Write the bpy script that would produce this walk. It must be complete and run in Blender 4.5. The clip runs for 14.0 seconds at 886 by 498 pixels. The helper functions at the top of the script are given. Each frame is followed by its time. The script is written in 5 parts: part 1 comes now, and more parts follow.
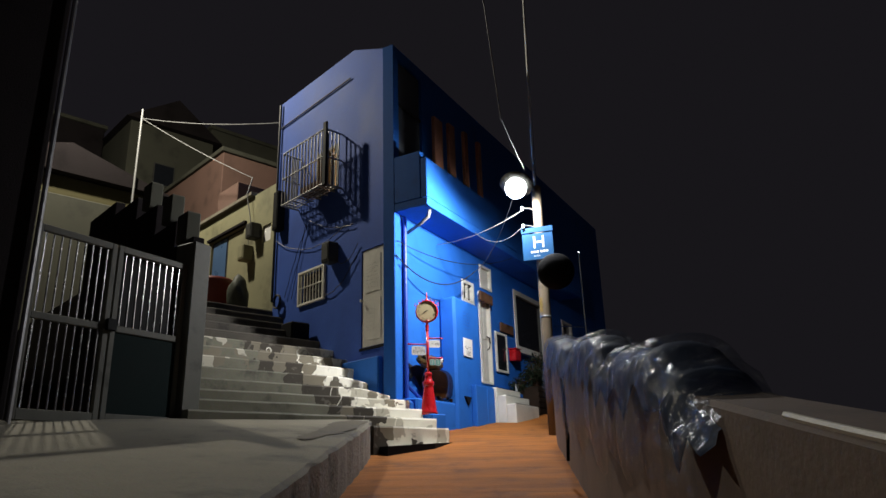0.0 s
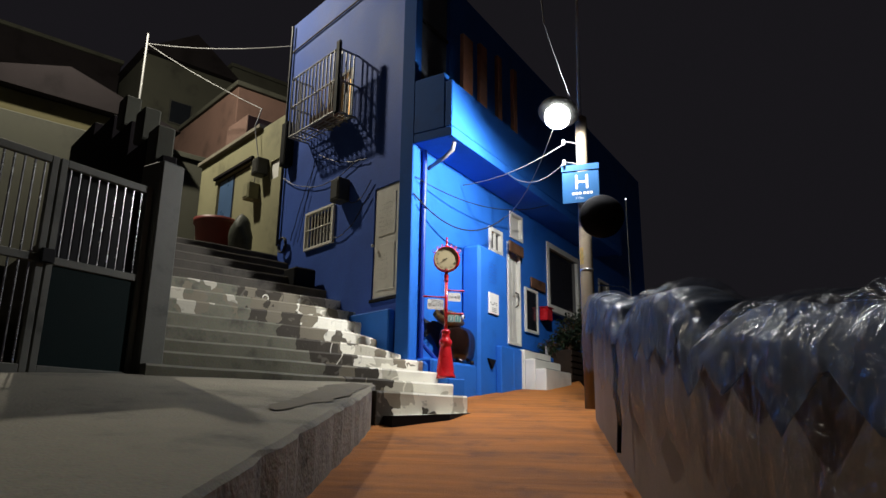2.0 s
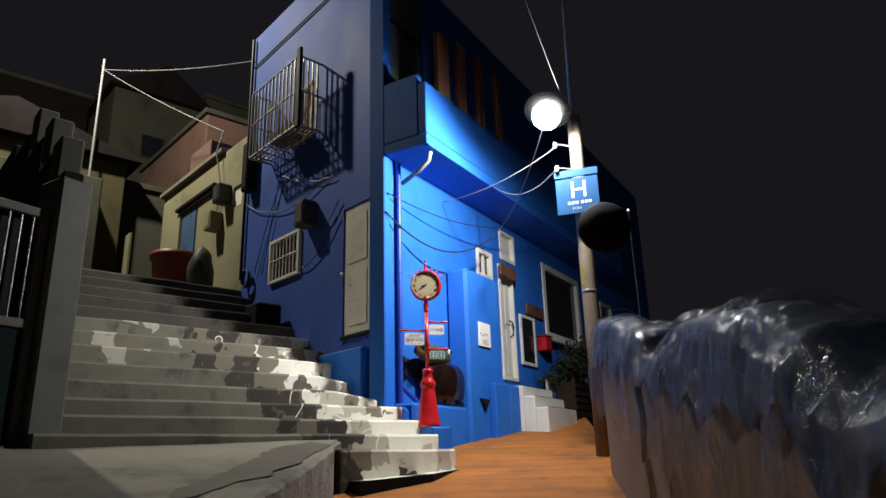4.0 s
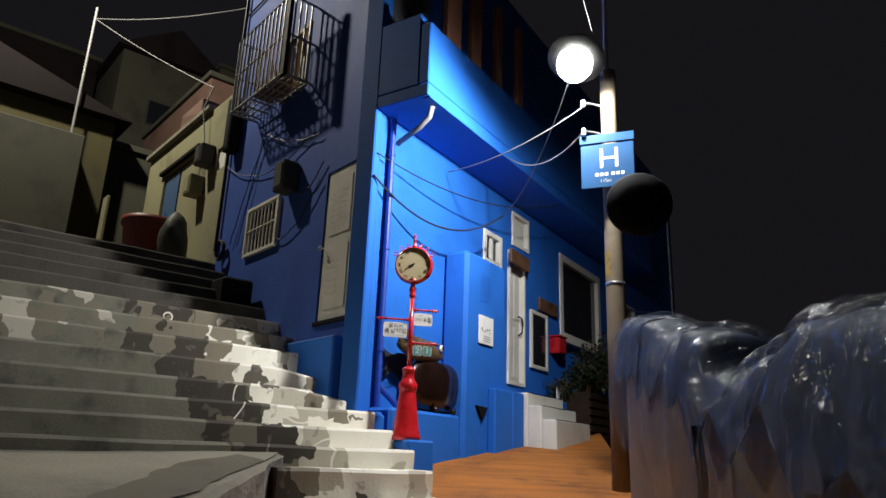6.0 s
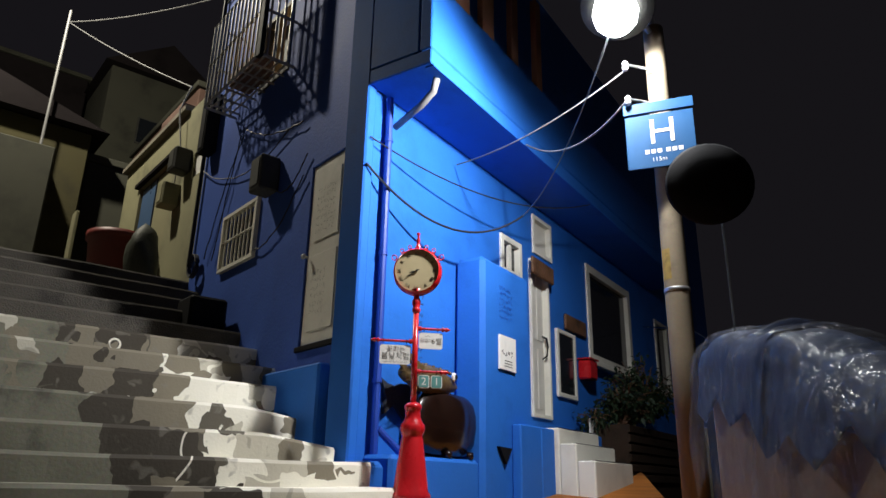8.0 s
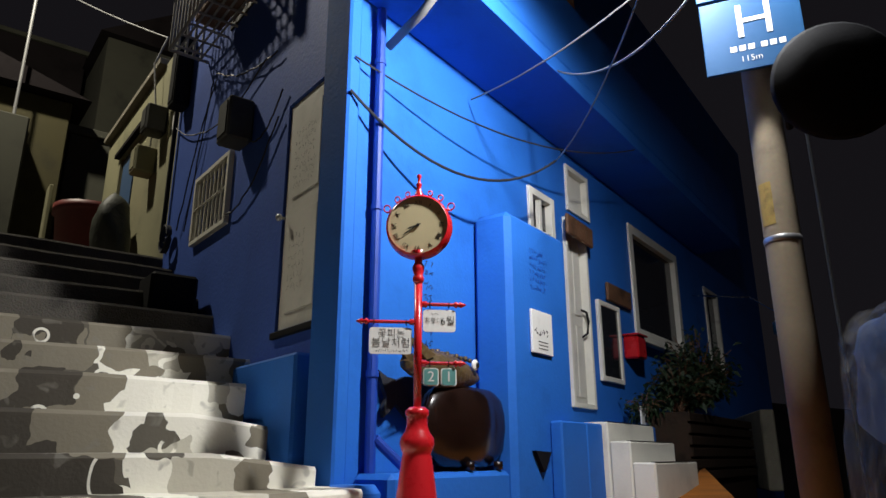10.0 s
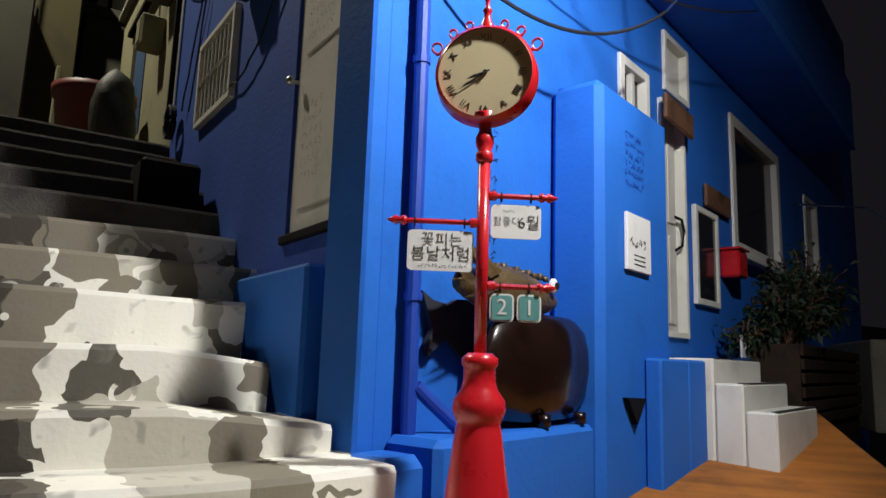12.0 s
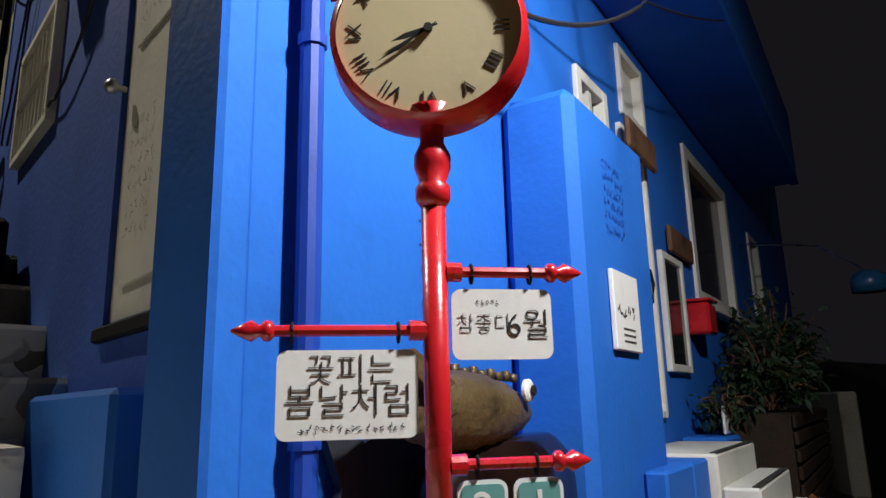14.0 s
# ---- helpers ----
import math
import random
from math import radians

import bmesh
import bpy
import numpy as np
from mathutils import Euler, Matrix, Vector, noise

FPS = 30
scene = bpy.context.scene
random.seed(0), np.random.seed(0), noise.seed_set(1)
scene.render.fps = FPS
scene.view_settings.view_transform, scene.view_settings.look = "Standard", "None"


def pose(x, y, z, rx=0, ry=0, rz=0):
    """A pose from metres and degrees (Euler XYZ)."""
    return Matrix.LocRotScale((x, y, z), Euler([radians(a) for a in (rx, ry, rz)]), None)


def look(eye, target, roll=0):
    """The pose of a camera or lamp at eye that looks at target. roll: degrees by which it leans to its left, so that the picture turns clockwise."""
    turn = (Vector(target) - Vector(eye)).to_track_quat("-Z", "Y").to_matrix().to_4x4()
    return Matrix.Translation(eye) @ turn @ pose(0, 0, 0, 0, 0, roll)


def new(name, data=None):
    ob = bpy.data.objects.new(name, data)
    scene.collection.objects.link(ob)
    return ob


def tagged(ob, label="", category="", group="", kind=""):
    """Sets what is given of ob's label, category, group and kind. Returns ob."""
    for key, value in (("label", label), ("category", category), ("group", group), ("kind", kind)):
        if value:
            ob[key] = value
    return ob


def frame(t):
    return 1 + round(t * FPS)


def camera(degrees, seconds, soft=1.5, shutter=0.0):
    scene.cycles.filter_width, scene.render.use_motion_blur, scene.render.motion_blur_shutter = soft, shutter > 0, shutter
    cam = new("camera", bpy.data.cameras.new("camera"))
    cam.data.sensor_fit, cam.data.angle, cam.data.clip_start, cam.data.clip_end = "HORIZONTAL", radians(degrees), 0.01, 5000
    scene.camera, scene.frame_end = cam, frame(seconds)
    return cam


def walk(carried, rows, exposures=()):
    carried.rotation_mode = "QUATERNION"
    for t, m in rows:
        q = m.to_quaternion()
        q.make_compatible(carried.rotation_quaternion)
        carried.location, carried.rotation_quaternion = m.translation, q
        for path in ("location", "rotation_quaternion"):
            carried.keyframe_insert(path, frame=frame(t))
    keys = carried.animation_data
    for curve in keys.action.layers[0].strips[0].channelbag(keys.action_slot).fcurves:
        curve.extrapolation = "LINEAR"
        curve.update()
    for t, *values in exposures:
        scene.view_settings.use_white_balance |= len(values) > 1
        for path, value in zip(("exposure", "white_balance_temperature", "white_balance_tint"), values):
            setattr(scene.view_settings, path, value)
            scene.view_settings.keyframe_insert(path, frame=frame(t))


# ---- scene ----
cam = camera(65.4, 14.0)
PATH = [
    (0, (0.054, -0.02, 1.45), (1.381, 1.341, 2.071), -1.8),
    (0.5, (0.433, 0.316, 1.545), (1.742, 1.71, 2.133), -1.0),
    (1, (0.72, 0.542, 1.616), (1.993, 1.961, 2.218), -1.9),
    (1.5, (1.068, 0.956, 1.696), (2.316, 2.42, 2.243), 0.8),
    (2, (1.398, 1.239, 1.712), (2.685, 2.685, 2.218), 0.8),
    (2.5, (1.716, 1.523, 1.789), (3.029, 2.96, 2.25), 0.9),
    (3, (2.071, 1.884, 1.952), (3.385, 3.285, 2.509), 1.3),
    (3.2, (2.143, 1.935, 1.956), (3.455, 3.329, 2.535), -0.6),
    (5.5, (3.612, 2.974, 2.227), (4.855, 4.418, 2.834), -1.2),
    (6, (3.897, 3.238, 2.286), (5.135, 4.699, 2.862), 2.1),
    (6.5, (4.147, 3.507, 2.373), (5.358, 4.989, 2.951), 0.0),
    (7, (4.365, 3.866, 2.426), (5.58, 5.339, 3.019), 1.1),
    (7.5, (4.631, 4.173, 2.534), (5.839, 5.644, 3.149), 0.4),
    (8, (4.891, 4.466, 2.56), (6.1, 5.924, 3.202), 1.1),
    (8.2, (4.96, 4.631, 2.576), (6.19, 6.077, 3.207), 0.9),
    (10.5, (6.151, 5.883, 2.969), (7.295, 7.431, 3.511), 0.4),
    (11, (6.315, 6.228, 3.036), (7.441, 7.817, 3.489), 2.0),
    (11.5, (6.565, 6.521, 3.081), (7.667, 8.146, 3.462), 0.9),
    (12, (6.713, 6.817, 3.124), (7.813, 8.457, 3.442), 1.8),
    (12.5, (6.85, 7.136, 3.169), (8.041, 8.716, 3.459), 0.9),
    (13, (6.99, 7.37, 3.28), (8.187, 8.93, 3.645), -0.6),
    (13.5, (7.19, 7.655, 3.4), (8.45, 9.155, 3.80), -0.1),
    (14, (7.455, 7.91, 3.51), (8.735, 9.383, 3.951), -1.4),
]
walk(cam, [(t, look(eye, target, roll)) for t, eye, target, roll in PATH],
     [(0, 0.02), (3, 0.08), (5.5, -0.1), (6.5, -0.18), (8, -0.18), (10.5, -0.34), (11, -0.34), (12.5, -0.18), (14, -0.17)])

# ---- light ----
world = bpy.data.worlds.new("night")
scene.world = world
world.use_nodes = True
world.node_tree.nodes["Background"].inputs[0].default_value = (0.55, 0.5, 0.62, 1)
world.node_tree.nodes["Background"].inputs[1].default_value = 0.0155

LAMP = Vector((9.09, 7.31, 6.32))        # street lamp over the lane
LAMP2 = Vector((4.5, 17.3, 13.9))         # second street lamp up the hill


def bulb(name, eye, watts, colour, size):
    d = bpy.data.lights.new(name, "POINT")
    d.energy, d.color, d.shadow_soft_size = watts, colour, size
    new(name, d).location = eye


bulb("street_light", LAMP, 410, (0.95, 0.95, 0.96), 0.08)
# the lamp head is turned towards the house: most of its light leaves that way
beam = bpy.data.lights.new("street_light_beam", "SPOT")
beam.energy, beam.color, beam.shadow_soft_size = 740, (0.95, 0.95, 0.96), 0.08
beam.spot_size, beam.spot_blend = math.radians(154), 1.0
new("street_light_beam", beam).matrix_world = look(LAMP, LAMP + Vector((-0.28, 0.8, -0.55)))
bulb("hill_light", LAMP2, 3200, (1.0, 0.93, 0.76), 0.2)
porch = bpy.data.lights.new("window_light", "POINT")
porch.energy, porch.color, porch.shadow_soft_size = 25, (1.0, 0.55, 0.22), 0.1
new("window_light", porch).location = (8.75, 12.4, 8.4)

# ---- materials ----


def mat(name, colour, rough=0.6, metal=0.0, var=0.25, scale=3.0, bump=0.15, grain=60.0, stain=None, spec=0.5, coat=0.0, random_tint=0.0):
    """Paint-like material: two scales of colour variation and a fine relief."""
    m = bpy.data.materials.new(name)
    m.use_nodes = True
    nt = m.node_tree
    b = nt.nodes["Principled BSDF"]
    b.inputs["Roughness"].default_value = rough
    b.inputs["Metallic"].default_value = metal
    b.inputs["Specular IOR Level"].default_value = spec
    b.inputs["Coat Weight"].default_value = coat
    co = nt.nodes.new("ShaderNodeTexCoord")
    n1 = nt.nodes.new("ShaderNodeTexNoise")
    n1.inputs["Scale"].default_value, n1.inputs["Detail"].default_value, n1.inputs["Roughness"].default_value = scale, 6, 0.62
    n2 = nt.nodes.new("ShaderNodeTexNoise")
    n2.inputs["Scale"].default_value, n2.inputs["Detail"].default_value = grain, 4
    nt.links.new(co.outputs["Object"], n1.inputs["Vector"])
    nt.links.new(co.outputs["Object"], n2.inputs["Vector"])
    ramp = nt.nodes.new("ShaderNodeValToRGB")
    dark = stain or tuple(c * (1 - 1.4 * var) for c in colour)
    light = tuple(min(1, c * (1 + 0.5 * var)) for c in colour)
    ramp.color_ramp.elements[0].position, ramp.color_ramp.elements[0].color = 0.28, (*dark, 1)
    ramp.color_ramp.elements[1].position, ramp.color_ramp.elements[1].color = 0.72, (*light, 1)
    mid = ramp.color_ramp.elements.new(0.46)
    mid.color = (*colour, 1)
    nt.links.new(n1.outputs["Fac"], ramp.inputs["Fac"])
    mix = nt.nodes.new("ShaderNodeMix")
    mix.data_type, mix.blend_type = "RGBA", "MULTIPLY"
    mix.inputs["Factor"].default_value = 0.35 * min(1, var * 2)
    nt.links.new(ramp.outputs["Color"], mix.inputs["A"])
    nt.links.new(n2.outputs["Color"], mix.inputs["B"])
    out = mix.outputs["Result"]
    if random_tint:
        info = nt.nodes.new("ShaderNodeObjectInfo")
        hsv = nt.nodes.new("ShaderNodeHueSaturation")
        mr = nt.nodes.new("ShaderNodeMapRange")
        mr.inputs["To Min"].default_value, mr.inputs["To Max"].default_value = 1 - random_tint, 1 + random_tint
        nt.links.new(info.outputs["Random"], mr.inputs["Value"])
        nt.links.new(mr.outputs["Result"], hsv.inputs["Value"])
        nt.links.new(out, hsv.inputs["Color"])
        out = hsv.outputs["Color"]
    nt.links.new(out, b.inputs["Base Color"])
    rr = nt.nodes.new("ShaderNodeMapRange")
    rr.inputs["To Min"].default_value, rr.inputs["To Max"].default_value = max(0.03, rough - 0.12), min(1, rough + 0.12)
    nt.links.new(n1.outputs["Fac"], rr.inputs["Value"])
    nt.links.new(rr.outputs["Result"], b.inputs["Roughness"])
    if bump:
        add = nt.nodes.new("ShaderNodeMath")
        add.operation = "ADD"
        nt.links.new(n1.outputs["Fac"], add.inputs[0])
        nt.links.new(n2.outputs["Fac"], add.inputs[1])
        bp = nt.nodes.new("ShaderNodeBump")
        bp.inputs["Strength"].default_value, bp.inputs["Distance"].default_value = bump, 0.02
        nt.links.new(add.outputs[0], bp.inputs["Height"])
        nt.links.new(bp.outputs["Normal"], b.inputs["Normal"])
    return m


def glow(name, colour, strength):
    m = bpy.data.materials.new(name)
    m.use_nodes = True
    b = m.node_tree.nodes["Principled BSDF"]
    b.inputs["Base Color"].default_value = (*colour, 1)
    b.inputs["Emission Color"].default_value = (*colour, 1)
    b.inputs["Emission Strength"].default_value = strength
    return m


def painted_steps():
    """Concrete steps: bare grey, with camouflage-like patches of white, taupe and dark paint near the house end."""
    m = mat("painted_steps", (0.2, 0.193, 0.142), 0.8, var=0.5, scale=2.2, bump=0.12, grain=45)
    nt = m.node_tree
    b = nt.nodes["Principled BSDF"]
    base = b.inputs["Base Color"].links[0].from_socket
    co = nt.nodes.new("ShaderNodeTexCoord")
    sep = nt.nodes.new("ShaderNodeSeparateXYZ")
    nt.links.new(co.outputs["Object"], sep.inputs[0])

    def mathn(op, a, c=None):
        n = nt.nodes.new("ShaderNodeMath")
        n.operation = op
        for i, v in enumerate((a, c)):
            if v is None:
                continue
            if isinstance(v, (int, float)):
                n.inputs[i].default_value = v
            else:
                nt.links.new(v, n.inputs[i])
        return n.outputs[0]

    def patch(scale, seed, lo, hi, stretch=(1, 1, 1)):
        mp = nt.nodes.new("ShaderNodeMapping")
        mp.inputs["Location"].default_value, mp.inputs["Scale"].default_value = (seed, seed * 1.7, seed * 0.3), stretch
        nt.links.new(co.outputs["Object"], mp.inputs["Vector"])
        n = nt.nodes.new("ShaderNodeTexNoise")
        n.inputs["Scale"].default_value, n.inputs["Detail"].default_value, n.inputs["Distortion"].default_value = scale, 1.5, 0.6
        nt.links.new(mp.outputs[0], n.inputs["Vector"])
        r = nt.nodes.new("ShaderNodeMapRange")
        r.inputs["From Min"].default_value, r.inputs["From Max"].default_value = lo, hi
        nt.links.new(n.outputs["Fac"], r.inputs["Value"])
        return r.outputs["Result"]

    def over(under, colour, fac):
        mx = nt.nodes.new("ShaderNodeMix")
        mx.data_type = "RGBA"
        nt.links.new(fac, mx.inputs["Factor"])
        nt.links.new(under, mx.inputs["A"])
        mx.inputs["B"].default_value = (*colour, 1)
        return mx.outputs["Result"]

    def rings(seed, cell, lo, hi):
        mp = nt.nodes.new("ShaderNodeMapping")
        mp.inputs["Location"].default_value = (seed, 0, 0)
        nt.links.new(co.outputs["Object"], mp.inputs["Vector"])
        v = nt.nodes.new("ShaderNodeTexVoronoi")
        v.inputs["Scale"].default_value = cell
        nt.links.new(mp.outputs[0], v.inputs["Vector"])
        d = v.outputs["Distance"]
        return mathn("MULTIPLY", mathn("GREATER_THAN", d, lo), mathn("LESS_THAN", d, hi))

    # blocky hand-painted patches: each patch takes one colour, by chance and by how near the house it lies
    warp = nt.nodes.new("ShaderNodeTexNoise")
    warp.inputs["Scale"].default_value, warp.inputs["Detail"].default_value = 5.0, 2.0
    nt.links.new(co.outputs["Object"], warp.inputs["Vector"])
    wv = nt.nodes.new("ShaderNodeVectorMath")
    wv.operation = "MULTIPLY_ADD"
    wv.inputs[1].default_value = (0.22, 0.1, 0.2)
    nt.links.new(warp.outputs["Color"], wv.inputs[0])
    nt.links.new(co.outputs["Object"], wv.inputs[2])
    size = nt.nodes.new("ShaderNodeMapping")
    size.inputs["Scale"].default_value = (4.4, 0.25, 3.3)
    nt.links.new(wv.outputs[0], size.inputs["Vector"])
    cell = nt.nodes.new("ShaderNodeTexVoronoi")
    cell.distance = "CHEBYCHEV"
    cell.inputs["Scale"].default_value, cell.inputs["Randomness"].default_value = 1.0, 0.75
    nt.links.new(size.outputs[0], cell.inputs["Vector"])
    at = nt.nodes.new("ShaderNodeSeparateXYZ")
    nt.links.new(cell.outputs["Position"], at.inputs[0])
    chance = nt.nodes.new("ShaderNodeSeparateColor")
    nt.links.new(cell.outputs["Color"], chance.inputs[0])
    px = mathn("DIVIDE", at.outputs["X"], 4.4)
    lucky = chance.outputs["Red"]
    row = chance.outputs["Green"]
    edge = mathn("ADD", px, mathn("MULTIPLY", mathn("SUBTRACT", row, 0.5), 0.35))

    def both(*conds):
        out = conds[0]
        for k in conds[1:]:
            out = mathn("MULTIPLY", out, k)
        return out

    def gt(v, k):
        return mathn("GREATER_THAN", v, k)

    def lt(v, k):
        return mathn("LESS_THAN", v, k)

    WHITE, PALE, TAUPE, BROWN = (0.80, 0.77, 0.66), (0.50, 0.47, 0.38), (0.20, 0.175, 0.125), (0.050, 0.041, 0.028)
    high = gt(sep.outputs["Z"], 3.15)
    c = over(base, TAUPE, both(high, lt(edge, 6.35), gt(lucky, 0.62)))
    c = over(c, PALE, both(high, lt(edge, 6.35), gt(lucky, 0.84)))
    mid = both(gt(edge, 6.3), lt(edge, 6.95))
    c = over(c, TAUPE, mid)
    c = over(c, BROWN, both(mid, lt(lucky, 0.58)))
    near = gt(edge, 6.95)
    c = over(c, TAUPE, near)
    c = over(c, PALE, both(near, gt(lucky, 0.25)))
    c = over(c, WHITE, both(near, gt(lucky, 0.42)))
    c = over(c, (0.10, 0.088, 0.065), both(near, lt(lucky, 0.12)))
    # thin brush lines and rings over the patches
    brush = nt.nodes.new("ShaderNodeTexNoise")
    brush.inputs["Scale"].default_value, brush.inputs["Detail"].default_value = 2.3, 0.5
    nt.links.new(co.outputs["Object"], brush.inputs["Vector"])
    line = lt(mathn("ABSOLUTE", mathn("SUBTRACT", brush.outputs["Fac"], 0.47)), 0.011)
    c = over(c, WHITE, both(gt(px, 6.75), gt(row, 0.62), line))
    c = over(c, WHITE, both(gt(px, 6.5), lt(px, 7.9), gt(sep.outputs["Z"], 2.9), patch(1.6, 70.0, 0.44, 0.46), rings(0.3, 3.6, 0.15, 0.22)))
    # scuffed paint lets the concrete through
    c = over(c, (0.2, 0.185, 0.15), mathn("MULTIPLY", patch(9.0, 5.0, 0.62, 0.7), 0.5))
    nt.links.new(c, b.inputs["Base Color"])
    return m


M_BLUE = mat("blue_wall_paint", (0.021, 0.143, 0.56), 0.62, spec=0.18, var=0.16, scale=1.3, bump=0.12, grain=35)
M_BLUE_SIDE = mat("weathered_blue_render", (0.047, 0.105, 0.41), 0.68, spec=0.15, var=0.35, scale=0.9, bump=0.2, grain=30, stain=(0.04, 0.085, 0.33))
M_ROAD = mat("orange_lane_paint", (0.45, 0.152, 0.018), 0.85, var=0.35, scale=2.2, bump=0.4, grain=70)


def comb(m, turn, along, across, depth):
    """Fine ridges that a float or broom left, running across the way."""
    nt = m.node_tree
    b = nt.nodes["Principled BSDF"]
    co = nt.nodes.new("ShaderNodeTexCoord")
    mp = nt.nodes.new("ShaderNodeMapping")
    mp.vector_type = "POINT"
    mp.inputs["Rotation"].default_value = (0, 0, math.radians(turn))
    sc = nt.nodes.new("ShaderNodeMapping")
    sc.inputs["Scale"].default_value = (along, across, 1)
    n = nt.nodes.new("ShaderNodeTexNoise")
    n.inputs["Scale"].default_value, n.inputs["Detail"].default_value = 1.0, 3.0
    nt.links.new(co.outputs["Object"], mp.inputs["Vector"])
    nt.links.new(mp.outputs[0], sc.inputs["Vector"])
    nt.links.new(sc.outputs[0], n.inputs["Vector"])
    base = b.inputs["Base Color"].links[0].from_socket
    r = nt.nodes.new("ShaderNodeMapRange")
    r.inputs["From Min"].default_value, r.inputs["From Max"].default_value = 0.3, 0.6
    r.inputs["To Min"].default_value, r.inputs["To Max"].default_value = 0.66, 1.06
    nt.links.new(n.outputs["Fac"], r.inputs["Value"])
    mx = nt.nodes.new("ShaderNodeVectorMath")
    mx.operation = "SCALE"
    nt.links.new(base, mx.inputs[0])
    nt.links.new(r.outputs["Result"], mx.inputs["Scale"])
    nt.links.new(mx.outputs[0], b.inputs["Base Color"])
    bp = nt.nodes.new("ShaderNodeBump")
    bp.inputs["Strength"].default_value, bp.inputs["Distance"].default_value = depth, 0.02
    nt.links.new(n.outputs["Fac"], bp.inputs["Height"])
    nt.links.new(b.inputs["Normal"].links[0].from_socket, bp.inputs["Normal"])
    nt.links.new(bp.outputs["Normal"], b.inputs["Normal"])


comb(M_ROAD, -41, 7.0, 0.7, 0.8)
M_GROUND = mat("hill_soil", (0.06, 0.055, 0.05), 0.95, var=0.4, scale=0.8, bump=0.4)
M_CONC = mat("bare_concrete", (0.225, 0.205, 0.155), 0.85, var=0.5, scale=1.2, bump=0.4, grain=40)
M_KERB = mat("stained_kerb_concrete", (0.24, 0.22, 0.19), 0.9, var=0.7, scale=2.5, bump=0.7, grain=25, stain=(0.05, 0.045, 0.04))
M_STEPS = painted_steps()
M_DARKCONC = mat("dark_brown_concrete", (0.085, 0.075, 0.06), 0.9, var=0.5, scale=2, bump=0.5)
M_WHITE = mat("white_paint", (0.70, 0.68, 0.60), 0.55, var=0.12, scale=2.5, bump=0.12)
M_DOOR = mat("white_door_paint", (0.62, 0.60, 0.54), 0.5, var=0.15, scale=2.0, bump=0.1, grain=25)
M_CREAM = mat("cream_render", (0.27, 0.255, 0.145), 0.85, var=0.3, scale=1.0, bump=0.25)
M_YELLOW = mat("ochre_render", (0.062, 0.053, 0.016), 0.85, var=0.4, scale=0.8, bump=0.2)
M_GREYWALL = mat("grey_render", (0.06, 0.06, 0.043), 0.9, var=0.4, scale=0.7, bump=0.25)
M_PINK = mat("faded_pink_render", (0.15, 0.085, 0.065), 0.9, var=0.3, scale=1.0, bump=0.25)
# near-black albedo: these parts' lack of light is put into the colour
M_DARK = mat("unlit_dark_wall", (0.016, 0.013, 0.014), 0.95, spec=0.1, var=0.4, scale=1.0, bump=0.3)
M_LWALL = mat("lane_wall_render", (0.2, 0.15, 0.125), 0.9, var=0.3, scale=1.2, bump=0.12, grain=40)
M_RED = mat("red_gloss_paint", (0.52, 0.012, 0.018), 0.28, var=0.12, scale=5, bump=0.04, coat=0.4)
M_REDPOT = mat("dark_red_plastic", (0.16, 0.02, 0.015), 0.5, var=0.2, bump=0.05)
M_FACE = mat("clock_face", (0.56, 0.47, 0.27), 0.6, var=0.12, scale=4, bump=0.02)
M_INK = mat("black_ink", (0.012, 0.011, 0.010), 0.6, var=0.1, bump=0)
M_SIGN = mat("sign_white", (0.78, 0.77, 0.73), 0.45, var=0.08, scale=6, bump=0.03)
M_TEAL = mat("tile_teal", (0.13, 0.33, 0.31), 0.35, var=0.12, scale=8, bump=0.03)
M_BROWN = mat("dark_glazed_jar", (0.014, 0.006, 0.004), 0.24, var=0.4, scale=3, bump=0.06, grain=15, coat=0.15)
M_FISH = mat("bronze_fish", (0.13, 0.085, 0.035), 0.45, metal=0.25, var=0.6, scale=6, bump=0.5, grain=28)
M_TAIL = mat("dark_fish_tail", (0.02, 0.022, 0.03), 0.6, var=0.3, bump=0.2)
M_POLE = mat("pole_concrete", (0.22, 0.175, 0.115), 0.9, var=0.35, scale=2.2, bump=0.06, grain=50)
M_POLEMARK = mat("yellow_pole_mark", (0.30, 0.20, 0.04), 0.8, var=0.4, scale=9, bump=0.1)
M_METAL = mat("galvanised_steel", (0.5, 0.5, 0.5), 0.38, metal=0.9, var=0.2, scale=6, bump=0.05)
M_STAINLESS = mat("stainless_bar", (0.72, 0.72, 0.70), 0.25, metal=1.0, var=0.1, scale=8, bump=0.02)
M_GATE = mat("grey_gate_paint", (0.05, 0.05, 0.044), 0.6, var=0.3, scale=3, bump=0.1, spec=0.25)
# gate leaves and pillar: a lighter grey than the other gate paint
M_GATEFRAME = mat("lighter_gate_paint", (0.11, 0.11, 0.095), 0.6, var=0.3, scale=3, bump=0.1, spec=0.25)
M_GATEPANEL = mat("dark_green_panel", (0.005, 0.012, 0.012), 0.8, var=0.3, scale=2, bump=0.08, spec=0.1)
M_CAGE = mat("pale_steel_bars", (0.36, 0.35, 0.33), 0.45, metal=0.4, var=0.25, scale=8, bump=0.05)
M_BLACK = mat("black_rubber", (0.008, 0.008, 0.009), 0.7, var=0.2, bump=0.05, spec=0.12)
M_CABLE = mat("black_cable", (0.015, 0.015, 0.018), 0.5, var=0.1, bump=0)
M_PALECABLE = mat("grey_cable", (0.2, 0.2, 0.2), 0.5, var=0.1, bump=0)
M_BLUEPIPE = mat("blue_pipe_paint", (0.012, 0.055, 0.36), 0.45, var=0.15, bump=0.05)
